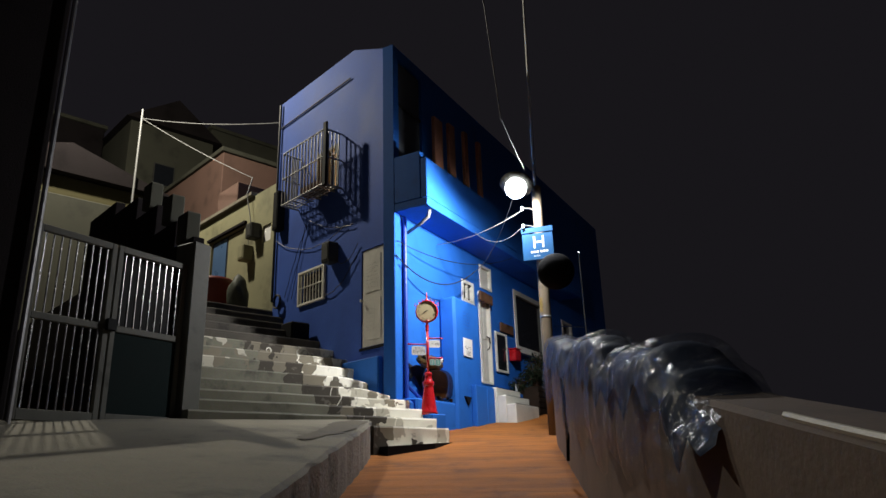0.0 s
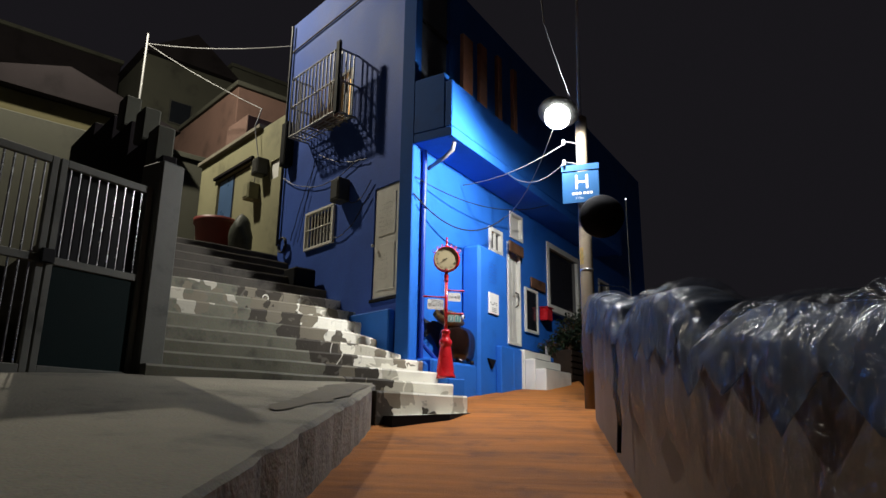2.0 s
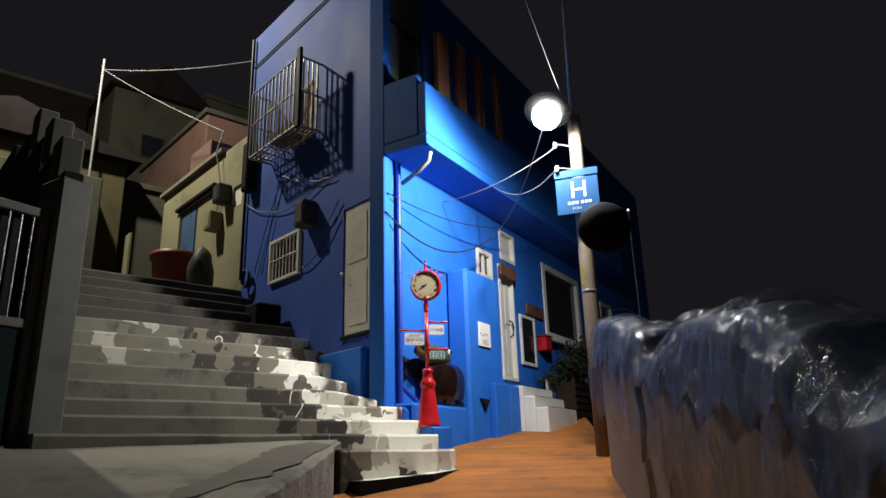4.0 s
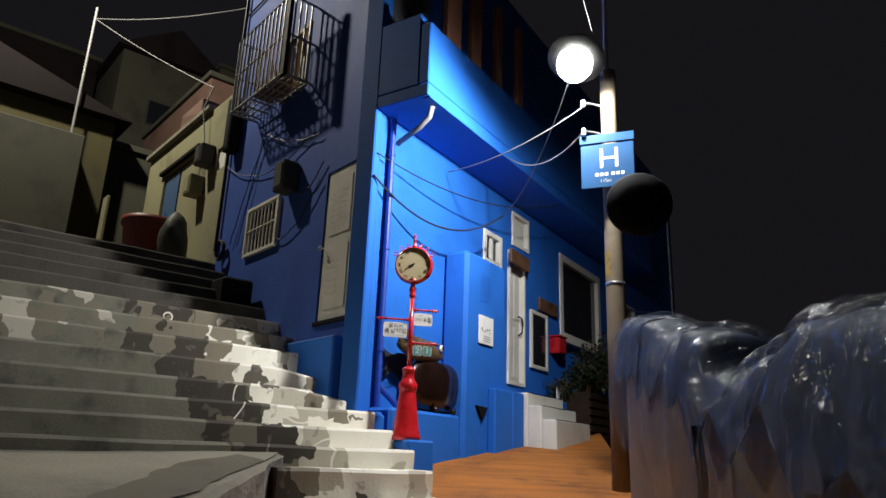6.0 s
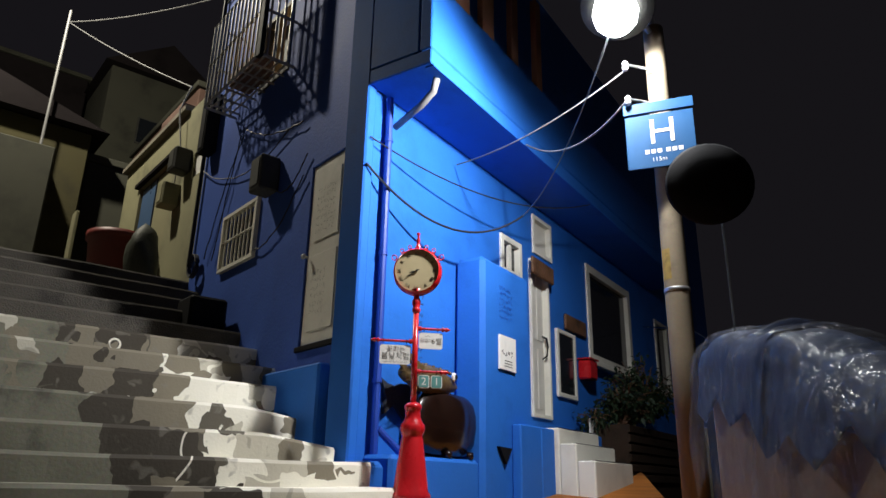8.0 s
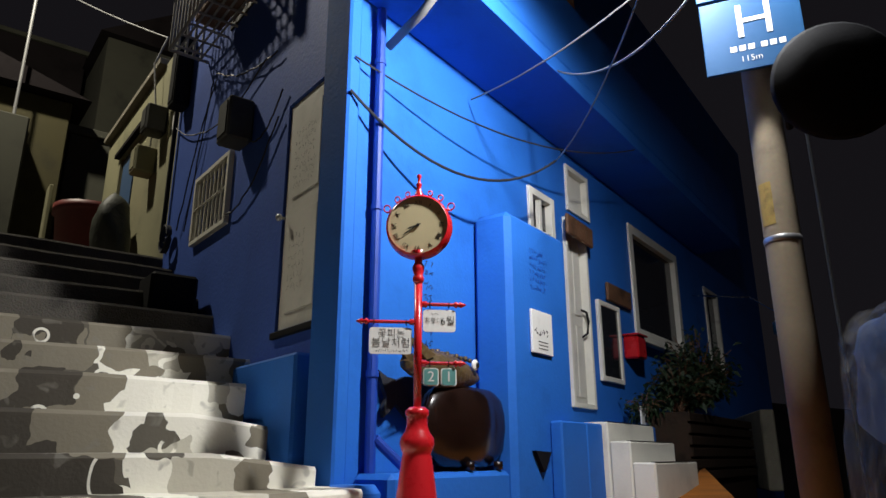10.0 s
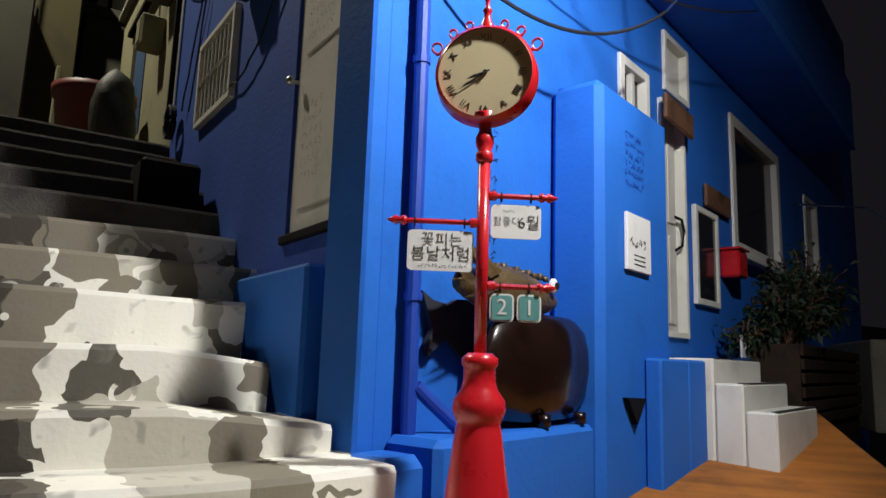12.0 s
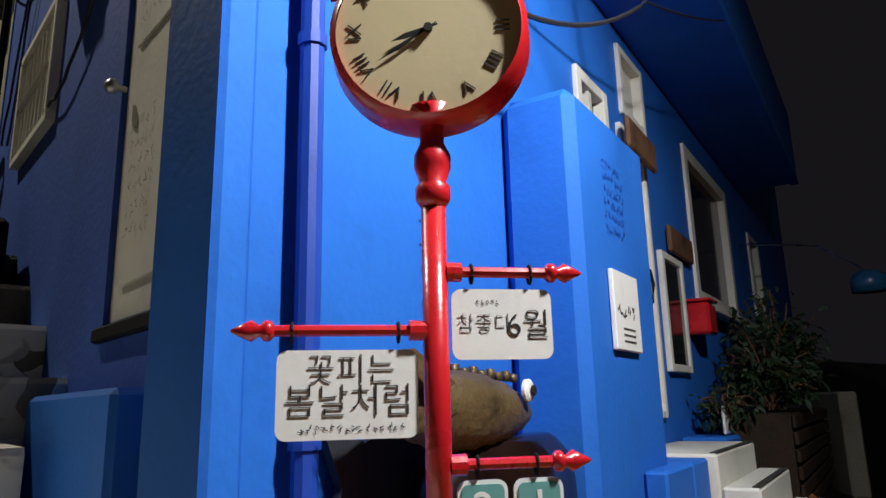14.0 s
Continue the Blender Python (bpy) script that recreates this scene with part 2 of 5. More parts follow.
M_HSIGN = mat("sign_blue", (0.005, 0.055, 0.15), 0.5, spec=0.2, var=0.08, scale=3, bump=0.02)
M_WOOD = mat("weathered_board", (0.13, 0.06, 0.028), 0.7, var=0.6, scale=5, bump=0.4, grain=22)
# darker copy of the board wood: shade on the planter is in the colour
M_PLANTER = mat("shaded_planter_wood", (0.032, 0.019, 0.011), 0.8, var=0.5, scale=5, bump=0.3, grain=22, spec=0.2)
M_TIMBER = mat("brown_timber", (0.28, 0.13, 0.075), 0.7, var=0.3, scale=4, bump=0.2)
M_GLASSDARK = mat("dark_window_glass", (0.012, 0.014, 0.018), 0.06, var=0.1, bump=0.0)
M_BLUEGLASS = mat("blue_window_film", (0.07, 0.13, 0.25), 0.3, var=0.15, bump=0.02)
M_CURTAIN = mat("grey_panel", (0.10, 0.11, 0.12), 0.6, var=0.3, scale=2, bump=0.1)
M_LEAF = mat("leaf_green", (0.012, 0.034, 0.009), 0.65, var=0.4, scale=9, bump=0.05, random_tint=0.3)
M_TARP = mat("blue_tarpaulin", (0.028, 0.052, 0.125), 0.7, spec=0.2, var=0.5, scale=1.8, bump=0.1, grain=7)
M_GREYTARP = mat("green_grey_sheet", (0.05, 0.055, 0.04), 0.6, var=0.4, scale=4, bump=0.5, grain=12)
M_LENS = glow("lamp_lens", (0.93, 0.96, 1.0), 60.0)
M_WARM = glow("lit_room", (1.0, 0.55, 0.2), 1.6)
M_REDLED = glow("red_led", (1.0, 0.05, 0.1), 4.0)
M_GLINT = glow("tip_glint", (0.9, 0.95, 1.0), 3.0)
M_BLUEHEAD = mat("blue_metal_shade", (0.02, 0.10, 0.22), 0.3, var=0.2, bump=0.02)


def plastic():
    """Clear crumpled sheet: mostly see-through, with glossy crests and a milky veil."""
    m = bpy.data.materials.new("clear_plastic_sheet")
    m.use_nodes = True
    nt = m.node_tree
    nt.nodes.remove(nt.nodes["Principled BSDF"])
    out = nt.nodes["Material Output"]
    tr = nt.nodes.new("ShaderNodeBsdfTransparent")
    tr.inputs[0].default_value = (0.86, 0.88, 0.9, 1)
    gl = nt.nodes.new("ShaderNodeBsdfGlossy")
    gl.inputs["Roughness"].default_value = 0.17
    df = nt.nodes.new("ShaderNodeBsdfDiffuse")
    df.inputs[0].default_value = (0.4, 0.4, 0.42, 1)
    co = nt.nodes.new("ShaderNodeTexCoord")
    n = nt.nodes.new("ShaderNodeTexNoise")
    n.inputs["Scale"].default_value, n.inputs["Detail"].default_value, n.inputs["Distortion"].default_value = 7.0, 5, 1.4
    nt.links.new(co.outputs["Object"], n.inputs["Vector"])
    bp = nt.nodes.new("ShaderNodeBump")
    bp.inputs["Strength"].default_value, bp.inputs["Distance"].default_value = 0.7, 0.06
    nt.links.new(n.outputs["Fac"], bp.inputs["Height"])
    nt.links.new(bp.outputs["Normal"], gl.inputs["Normal"])
    mr = nt.nodes.new("ShaderNodeMapRange")
    mr.inputs["From Min"].default_value, mr.inputs["From Max"].default_value = 0.4, 0.75
    mr.inputs["To Min"].default_value, mr.inputs["To Max"].default_value = 0.02, 0.13
    nt.links.new(n.outputs["Fac"], mr.inputs["Value"])
    m1 = nt.nodes.new("ShaderNodeMixShader")
    nt.links.new(mr.outputs["Result"], m1.inputs[0])
    nt.links.new(tr.outputs[0], m1.inputs[1])
    nt.links.new(df.outputs[0], m1.inputs[2])
    fr = nt.nodes.new("ShaderNodeFresnel")
    fr.inputs["IOR"].default_value = 1.5
    nt.links.new(bp.outputs["Normal"], fr.inputs["Normal"])
    m2 = nt.nodes.new("ShaderNodeMixShader")
    weak = nt.nodes.new("ShaderNodeMath")
    weak.operation = "MULTIPLY"
    weak.inputs[1].default_value = 0.3
    nt.links.new(fr.outputs[0], weak.inputs[0])
    nt.links.new(weak.outputs[0], m2.inputs[0])
    nt.links.new(m1.outputs[0], m2.inputs[1])
    nt.links.new(gl.outputs[0], m2.inputs[2])
    nt.links.new(m2.outputs[0], out.inputs[0])
    return m


M_PLASTIC = plastic()

# ---- mesh helpers ----


def part(name, bm, material, parent=None, label="", smooth=False):
    me = bpy.data.meshes.new(name)
    bmesh.ops.recalc_face_normals(bm, faces=bm.faces)
    if smooth:
        for f in bm.faces:
            f.smooth = True
    bm.to_mesh(me)
    bm.free()
    me.materials.append(material)
    ob = new(name, me)
    if parent:
        ob.parent = parent
    if label:
        ob["label"] = label
    return ob


def thing(name, label, category, group="", kind="", at=(0, 0, 0)):
    ob = new(name)
    ob.empty_display_size = 0.1
    return tagged(ob, label, category, group, kind)


def box(bm, lo, hi, m=None, bevel=0.0):
    r = bmesh.ops.create_cube(bm, size=1)
    c = [(a + b) / 2 for a, b in zip(lo, hi)]
    s = [b - a for a, b in zip(lo, hi)]
    t = Matrix.Translation(c) @ Matrix.Diagonal((*s, 1))
    bmesh.ops.transform(bm, matrix=t, verts=r["verts"])
    if bevel:
        es = list({e for v in r["verts"] for e in v.link_edges})
        g = bmesh.ops.bevel(bm, geom=es, offset=bevel, segments=1, affect="EDGES", profile=0.5)
        vs = list({v for f in g["faces"] for v in f.verts} | {v for v in r["verts"] if v.is_valid})
    else:
        vs = r["verts"]
    if m is not None:
        bmesh.ops.transform(bm, matrix=m, verts=list(set(vs)))
    return vs


def one_box(name, lo, hi, material, parent=None, label="", m=None, bevel=0.008):
    bm = bmesh.new()
    box(bm, lo, hi, m, bevel)
    return part(name, bm, material, parent, label)


def lathe(profile, seg=24, m=None):
    """profile: (radius, z) from bottom to top."""
    bm = bmesh.new()
    rings = []
    for r, z in profile:
        rings.append([bm.verts.new((r * math.cos(2 * math.pi * i / seg), r * math.sin(2 * math.pi * i / seg), z)) for i in range(seg)])
    for a, b in zip(rings, rings[1:]):
        for i in range(seg):
            bm.faces.new((a[i], a[(i + 1) % seg], b[(i + 1) % seg], b[i]))
    bm.faces.new(rings[0][::-1])
    bm.faces.new(rings[-1])
    if m is not None:
        bmesh.ops.transform(bm, matrix=m, verts=bm.verts)
    return bm


def tube(bm, pts, r, seg=8):
    pts = [Vector(p) for p in pts]
    rings = []
    for i, p in enumerate(pts):
        d = (pts[min(i + 1, len(pts) - 1)] - pts[max(i - 1, 0)]).normalized()
        a = d.cross(Vector((0, 0, 1)))
        if a.length < 1e-3:
            a = d.cross(Vector((1, 0, 0)))
        a.normalize()
        b = d.cross(a)
        rings.append([bm.verts.new(p + r * (math.cos(2 * math.pi * k / seg) * a + math.sin(2 * math.pi * k / seg) * b)) for k in range(seg)])
    for a, b in zip(rings, rings[1:]):
        for k in range(seg):
            bm.faces.new((a[k], a[(k + 1) % seg], b[(k + 1) % seg], b[k]))
    bm.faces.new(rings[0][::-1])
    bm.faces.new(rings[-1])
    return bm


def sag(a, b, drop, n=18):
    a, b = Vector(a), Vector(b)
    return [a.lerp(b, i / n) - Vector((0, 0, drop * 4 * (i / n) * (1 - i / n))) for i in range(n + 1)]


def wall_bm(u0, u1, z0, z1, holes, thick):
    """A wall in local x (u), z, with its outer face at y = 0 and its body behind (y > 0); holes (u0, u1, z0, z1) go through it."""
    bm = bmesh.new()
    us = sorted({u0, u1, *[h[0] for h in holes], *[h[1] for h in holes]})
    zs = sorted({z0, z1, *[h[2] for h in holes], *[h[3] for h in holes]})
    grid = {}

    def vert(i, k, y):
        key = (i, k, y)
        if key not in grid:
            grid[key] = bm.verts.new((us[i], y, zs[k]))
        return grid[key]

    def solid(i, k):
        if not (0 <= i < len(us) - 1 and 0 <= k < len(zs) - 1):
            return False
        cu, cz = (us[i] + us[i + 1]) / 2, (zs[k] + zs[k + 1]) / 2
        return not any(h[0] < cu < h[1] and h[2] < cz < h[3] for h in holes)

    for i in range(len(us) - 1):
        for k in range(len(zs) - 1):
            if not solid(i, k):
                continue
            q = [(i, k), (i + 1, k), (i + 1, k + 1), (i, k + 1)]
            bm.faces.new([vert(*c, 0.0) for c in q])
            bm.faces.new([vert(*c, thick) for c in q[::-1]])
            for (di, dk), (a, b) in (((0, -1), (0, 1)), ((1, 0), (1, 2)), ((0, 1), (2, 3)), ((-1, 0), (3, 0))):
                if not solid(i + di, k + dk):
                    bm.faces.new([vert(*q[a], 0.0), vert(*q[a], thick), vert(*q[b], thick), vert(*q[b], 0.0)])
    return bm


def text_mesh(body, size, m, material, parent, name="lettering", depth=0.002):
    c = bpy.data.curves.new(name, "FONT")
    c.body, c.size, c.align_x, c.align_y, c.extrude = body, size, "CENTER", "CENTER", depth
    c.offset = -0.0006 if name == "numeral" else -0.0011 if name == "lettering" else 0.0
    tmp = bpy.data.objects.new(name, c)
    scene.collection.objects.link(tmp)
    dg = bpy.context.evaluated_depsgraph_get()
    me = bpy.data.meshes.new_from_object(tmp.evaluated_get(dg))
    bpy.data.objects.remove(tmp)
    me.transform(m)
    me.materials.clear()
    me.materials.append(material)
    ob = new(name, me)
    ob.parent = parent
    return ob


def scribble(bm, rnd, u0, u1, z0, z1, rows, m, w=0.004):
    """Unreadable brush writing: short strokes in rows, on the plane y = 0."""
    h = (z1 - z0) / rows
    for r in range(rows):
        u = u0
        while u < u1 - 0.01:
            zc = z0 + (r + 0.5) * h
            for _ in range(3):
                a = rnd.uniform(0, math.pi)
                l = rnd.uniform(0.25, 0.5) * h
                c = Vector((u + rnd.uniform(-0.2, 0.2) * h, 0, zc + rnd.uniform(-0.28, 0.28) * h))
                d = Vector((math.cos(a), 0, math.sin(a))) * l / 2
                s = Vector((-math.sin(a), 0, math.cos(a))) * w / 2
                bm.faces.new([bm.verts.new(m @ v) for v in (c - d - s, c + d - s * 0.6, c + d + s * 0.6, c - d + s)])
            u += h * rnd.uniform(0.55, 0.8)


def ground_z(x, y):
    s = 0.72 * x + 0.69 * y
    return 0.168 * s if s < 11.5 else 1.932 + 0.15 * (s - 11.5)


# the front of the blue house: local x along the wall, local y into the house, z up
C = Vector((8.15, 9.62, 0))
FRONT = Matrix(((0.957, -0.290, 0, C.x), (0.290, 0.957, 0, C.y), (0, 0, 1, 0), (0, 0, 0, 1)))
# a left-hand wall along y whose outer face looks to -x: local x runs towards -y
def side(xp, yp):
    return Matrix(((0, 1, 0, xp), (-1, 0, 0, yp), (0, 0, 1, 0), (0, 0, 0, 1)))


# ---- ground and lane ----
def ground_sheet():
    bm = bmesh.new()
    xs = [-600, -200, -60, -20] + [-8 + 1.0 * i for i in range(37)] + [40, 80, 250, 600]
    rows = []
    for y in xs:
        row = []
        for x in xs:
            cx, cy = min(max(x, -8), 26), min(max(y, -8), 26)
            z = ground_z(cx, cy) - 0.06
            right = (cx - 5.96) * 0.655 - (cy - 4.14) * 0.755   # distance to the far side of the lane wall
            if right > 0.35:
                z -= min(6.0, 1.6 * (right - 0.35))
            row.append(bm.verts.new((x, y, z)))
        rows.append(row)
    for a, b in zip(rows, rows[1:]):
        for i in range(len(a) - 1):
            bm.faces.new((a[i], a[i + 1], b[i + 1], b[i]))
    return tagged(part("ground", bm, M_GROUND), "dark unlit hillside soil around the village", "ground", kind="structure")


ground_sheet()


def lane():
    bm = bmesh.new()
    d, n = Vector((0.7555, 0.6552, 0)), Vector((-0.6552, 0.7555, 0))
    rows = []
    for i in range(60):
        p = Vector((5.96, 4.14, 0)) + d * (-11 + i * 0.42)
        row = []
        for j in range(15):
            q = p + n * (-0.2 + j * 0.32)
            row.append(bm.verts.new((q.x, q.y, ground_z(q.x, q.y) + 0.008 * noise.noise(q * 1.7))))
        rows.append(row)
    for a, b in zip(rows, rows[1:]):
        for i in range(len(a) - 1):
            bm.faces.new((a[i], a[i + 1], b[i + 1], b[i]))
    return tagged(part("road", bm, M_ROAD, smooth=True), "sloping lane of rough orange-brown painted concrete", "road", kind="structure")


lane()

# ---- landing and staircase ----
def landing_z(x, y):
    return 2.02 + 0.18 * (y - 7.4) + 0.03 * (x - 5)


def landing():
    edge = [(6.75, 8.56), (6.3, 7.98), (5.7, 7.36), (5.1, 6.77), (4.5, 6.18), (3.7, 5.37), (2.6, 4.25), (1.2, 2.95), (-1.0, 1.1), (-3.0, -0.5)]
    back = [(6.75, 8.62), (6.3, 8.62), (5.7, 8.62), (5.1, 8.62), (4.5, 8.62), (3.7, 8.7), (2.6, 8.6), (1.2, 8.3), (-1.0, 7.0), (-3.0, 5.0)]
    bm = bmesh.new()
    tops, bots, bks = [], [], []
    fine_e, fine_b = [], []
    for (a, b), (c, d) in zip(zip(edge, edge[1:]), zip(back, back[1:])):
        for i in range(6):
            t = i / 6
            fine_e.append((a[0] + (b[0] - a[0]) * t, a[1] + (b[1] - a[1]) * t))
            fine_b.append((c[0] + (d[0] - c[0]) * t, c[1] + (d[1] - c[1]) * t))
    cols = []
    for (x, y), (p, q) in zip(fine_e, fine_b):
        w = 0.03 * noise.noise(Vector((x * 3, y * 3, 0)))
        col = [bm.verts.new((x + w, y - w, ground_z(x, y) - 0.1)), bm.verts.new((x + w * 1.3, y - w, landing_z(x, y) - 0.035)), bm.verts.new((x - 0.03 + w, y + 0.03, landing_z(x, y)))]
        for k in range(1, 9):
            t = k / 8
            X, Y = x + (p - x) * t, y + (q - y) * t
            col.append(bm.verts.new((X, Y, landing_z(X, Y) + 0.006 * noise.noise(Vector((X * 2, Y * 2, 5))))))
        cols.append(col)
    for a, b in zip(cols, cols[1:]):
        for k in range(len(a) - 1):
            bm.faces.new((a[k], b[k], b[k + 1], a[k + 1]))
    ob = part("pavement", bm, M_CONC)
    ob.data.materials.append(M_KERB)
    for f in ob.data.polygons:
        if abs(f.normal.z) < 0.6:
            f.material_index = 1
    return tagged(ob, "raised bare concrete landing with a chipped stained edge along the lane", "pavement", kind="structure")


landing()

def paint_run():
    """A tongue of taupe paint that runs from the steps out over the landing."""
    bm = bmesh.new()
    top = [(4.24, 6.62), (4.62, 6.98), (5.09, 7.40), (5.5, 7.85), (5.85, 8.2), (6.3, 8.42)]
    low = [(4.27, 6.52), (4.75, 6.82), (5.15, 7.02), (5.6, 7.42), (6.0, 7.8), (6.4, 8.2)]
    rows = []
    for i in range(26):
        f = i / 25 * 5
        k = min(int(f), 4)
        g = f - k
        row = []
        for j, line in enumerate((top, low)):
            x = line[k][0] + (line[k + 1][0] - line[k][0]) * g
            y = line[k][1] + (line[k + 1][1] - line[k][1]) * g
            w = 0.06 * noise.noise(Vector((x * 4, y * 4, 3 + j)))
            row.append((x + w, y - w))
        cells = []
        for j in range(6):
            x, y = (row[0][q] + (row[1][q] - row[0][q]) * j / 5 for q in (0, 1))
            cells.append(bm.verts.new((x, y, landing_z(x, y) + 0.011)))
        rows.append(cells)
    for a, b in zip(rows, rows[1:]):
        for j in range(5):
            bm.faces.new((a[j], b[j], b[j + 1], a[j + 1]))
    return tagged(part("pavement_paint", bm, M_TAUPE), "spilled taupe paint across the concrete landing", "paint", kind="structure")


M_TAUPE = mat("taupe_paint", (0.10, 0.085, 0.058), 0.8, var=0.35, scale=3, bump=0.15, grain=40)
paint_run()

STEP_Y = [8.22, 8.55, 8.9, 9.25, 9.65, 10.12, 10.62, 11.1, 11.6, 12.1, 12.6, 13.1, 13.6, 14.1]
STAIRS = thing("staircase", "broad concrete staircase with white, taupe and dark painted patches", "staircase")


def stair_z(y):
    return 2.8 + 0.52 * (y - 9.45)


def step(k):
    y0 = STEP_Y[k]
    y1 = (STEP_Y[k + 1] if k + 1 < len(STEP_Y) else y0 + 2.4) + 0.12
    z = stair_z(y0)
    zl = stair_z(STEP_Y[k - 1]) - 0.1 if k else ground_z(6.5, 8.3) - 0.05
    xl = 4.12 + 0.05 * max(0, k - 3)
    xr = [8.1, 8.14, 8.16, 8.16, 8.08, 7.94, 7.95, 8.18, 8.18, 8.18, 8.18, 8.18, 8.18, 8.18][k]
    if k in (1, 2):
        xl = 3.9
    if k == 0:
        xl = 6.55
    n = 28
    bm = bmesh.new()
    cols = []
    for i in range(n + 1):
        x = xl + (xr - xl) * i / n
        j = 0.018 * noise.noise(Vector((x * 1.4, k * 7.3, 0))) + 0.007 * noise.noise(Vector((x * 6, k * 3.1, 2)))
        bow = -0.03 * (x - 6) + (0.18 if k in (4, 5) else 0.08) * max(0, (x - 7.3)) ** 2
        yf = y0 + j + bow
        dz = 0.012 * noise.noise(Vector((x * 1.1, k * 2.2, 9))) - (0.12 * max(0.0, x - 7.4) if k in (4, 5) else 0)
        cols.append([bm.verts.new(v) for v in ((x, yf + 0.02, zl), (x, yf + 0.004, z - 0.025 + dz), (x, yf + 0.022, z + dz), (x, y1, z + dz + 0.005), (x, y1, zl))])
    for a, b in zip(cols, cols[1:]):
        for q in range(5):
            bm.faces.new((a[q], b[q], b[(q + 1) % 5], a[(q + 1) % 5]))
    bm.faces.new(cols[0])
    bm.faces.new(cols[-1][::-1])
    # from the tenth step up the concrete is a darker brown
    return part("step", bm, M_DARKCONC if k >= 9 else M_STEPS, STAIRS)


for k in range(len(STEP_Y)):
    step(k)


def foot_slab():
    bm = bmesh.new()
    pts = [(6.62, 7.98), (7.5, 7.92), (8.12, 8.18), (8.14, 8.6), (6.72, 8.6)]
    z = 1.86
    lo = [bm.verts.new((x, y, ground_z(x, y) - 0.1)) for x, y in pts]
    hi = [bm.verts.new((x, y, z + 0.05 * (x - 6.6))) for x, y in pts]
    for i in range(5):
        bm.faces.new((lo[i], lo[(i + 1) % 5], hi[(i + 1) % 5], hi[i]))
    bm.faces.new(hi)
    bm.faces.new(lo[::-1])
    ob = part("foot_slab", bm, M_STEPS, STAIRS, "white-topped slab with a black painted edge")
    ob.data.materials.append(M_BLACK)
    for f in ob.data.polygons:
        if abs(f.normal.z) < 0.5:
            f.material_index = 1


foot_slab()

# ---- blue house ----
HOUSE = thing("blue_house", "two-storey cobalt blue rendered house with an overhanging balcony", "house")
DOOR = (3.53, 4.11, 3.38, 5.5)
SQ = (2.72, 3.3, 5.1, 5.62)
TRANS = (3.66, 4.28, 5.62, 6.2)
WIN = (5.6, 7.7, 4.4, 6.0)
FARWIN = (9.2, 10.1, 4.3, 5.8)
bm = wall_bm(0.0, 14.0, 1.6, 6.6, [DOOR, SQ, TRANS, WIN, FARWIN], 0.25)
bmesh.ops.transform(bm, matrix=FRONT, verts=bm.verts)
part("front_wall", bm, M_BLUE, HOUSE)
# upper front wall, behind the balcony
bm = wall_bm(0.0, 14.0, 6.6, 10.15, [(0.2, 1.15, 7.55, 9.9)], 0.25)
bmesh.ops.transform(bm, matrix=FRONT, verts=bm.verts)
part("upper_front_wall", bm, M_BLUE, HOUSE)


def side_wall():
    """The long side wall, whose coping drops towards the street corner."""
    bm = bmesh.new()
    w = wall_bm(-4.45, -0.14, 2.2, 10.1, [(-2.75, -1.9, 7.48, 8.58), (-3.29, -2.32, 5.11, 5.81), (-1.03, -0.3, 3.82, 5.8)], 0.25)
    bmesh.ops.transform(w, matrix=side(8.17, 9.64), verts=w.verts)
    part("side_wall", w, M_BLUE_SIDE, HOUSE, "weathered lavender-blue rendered side wall")
    prof = [(9.8, 10.1), (14.09, 10.1), (14.09, 10.66), (11.0, 10.72), (9.8, 10.16)]
    a = [bm.verts.new((8.17, y, z)) for y, z in prof]
    b = [bm.verts.new((8.42, y, z)) for y, z in prof]
    for i in range(5):
        bm.faces.new((a[i], a[(i + 1) % 5], b[(i + 1) % 5], b[i]))
    bm.faces.new(a)
    bm.faces.new(b[::-1])
    part("parapet", bm, M_BLUE_SIDE, HOUSE)
    bm = bmesh.new()
    tube(bm, [(8.14, 14.05, 9.93), (8.14, 11.1, 10.02)], 0.018)
    part("gutter_line", bm, M_CABLE, HOUSE)


side_wall()
# flat roof, back and far walls, inner floor slab
bm = bmesh.new()
q = [FRONT @ Vector((0.26, 0.26, 0)), FRONT @ Vector((13.9, 0.26, 0)), Vector((21.0, 20.0, 0)), Vector((8.43, 14.08, 0))]
for z0, z1 in ((9.85, 10.05), (6.42, 6.58)):
    lo = [bm.verts.new((p.x, p.y, z0)) for p in q]
    hi = [bm.verts.new((p.x, p.y, z1)) for p in q]
    for i in range(4):
        bm.faces.new((lo[i], lo[(i + 1) % 4], hi[(i + 1) % 4], hi[i]))
    bm.faces.new(hi)
    bm.faces.new(lo[::-1])
part("roof_slab", bm, M_CONC, HOUSE)
bm = bmesh.new()
p, r = Vector((8.43, 14.0, 0)), Vector((20.9, 19.4, 0))
vs = [bm.verts.new(v) for v in ((p.x, p.y, 2), (r.x, r.y, 2), (r.x, r.y, 10), (p.x, p.y, 10), (p.x, p.y + 0.25, 2), (r.x, r.y + 0.25, 2), (r.x, r.y + 0.25, 10), (p.x, p.y + 0.25, 10))]
for f in ((0, 1, 2, 3), (7, 6, 5, 4), (0, 4, 5, 1), (1, 5, 6, 2), (2, 6, 7, 3), (3, 7, 4, 0)):
    bm.faces.new([vs[i] for i in f])
part("back_wall", bm, M_BLUE_SIDE, HOUSE)

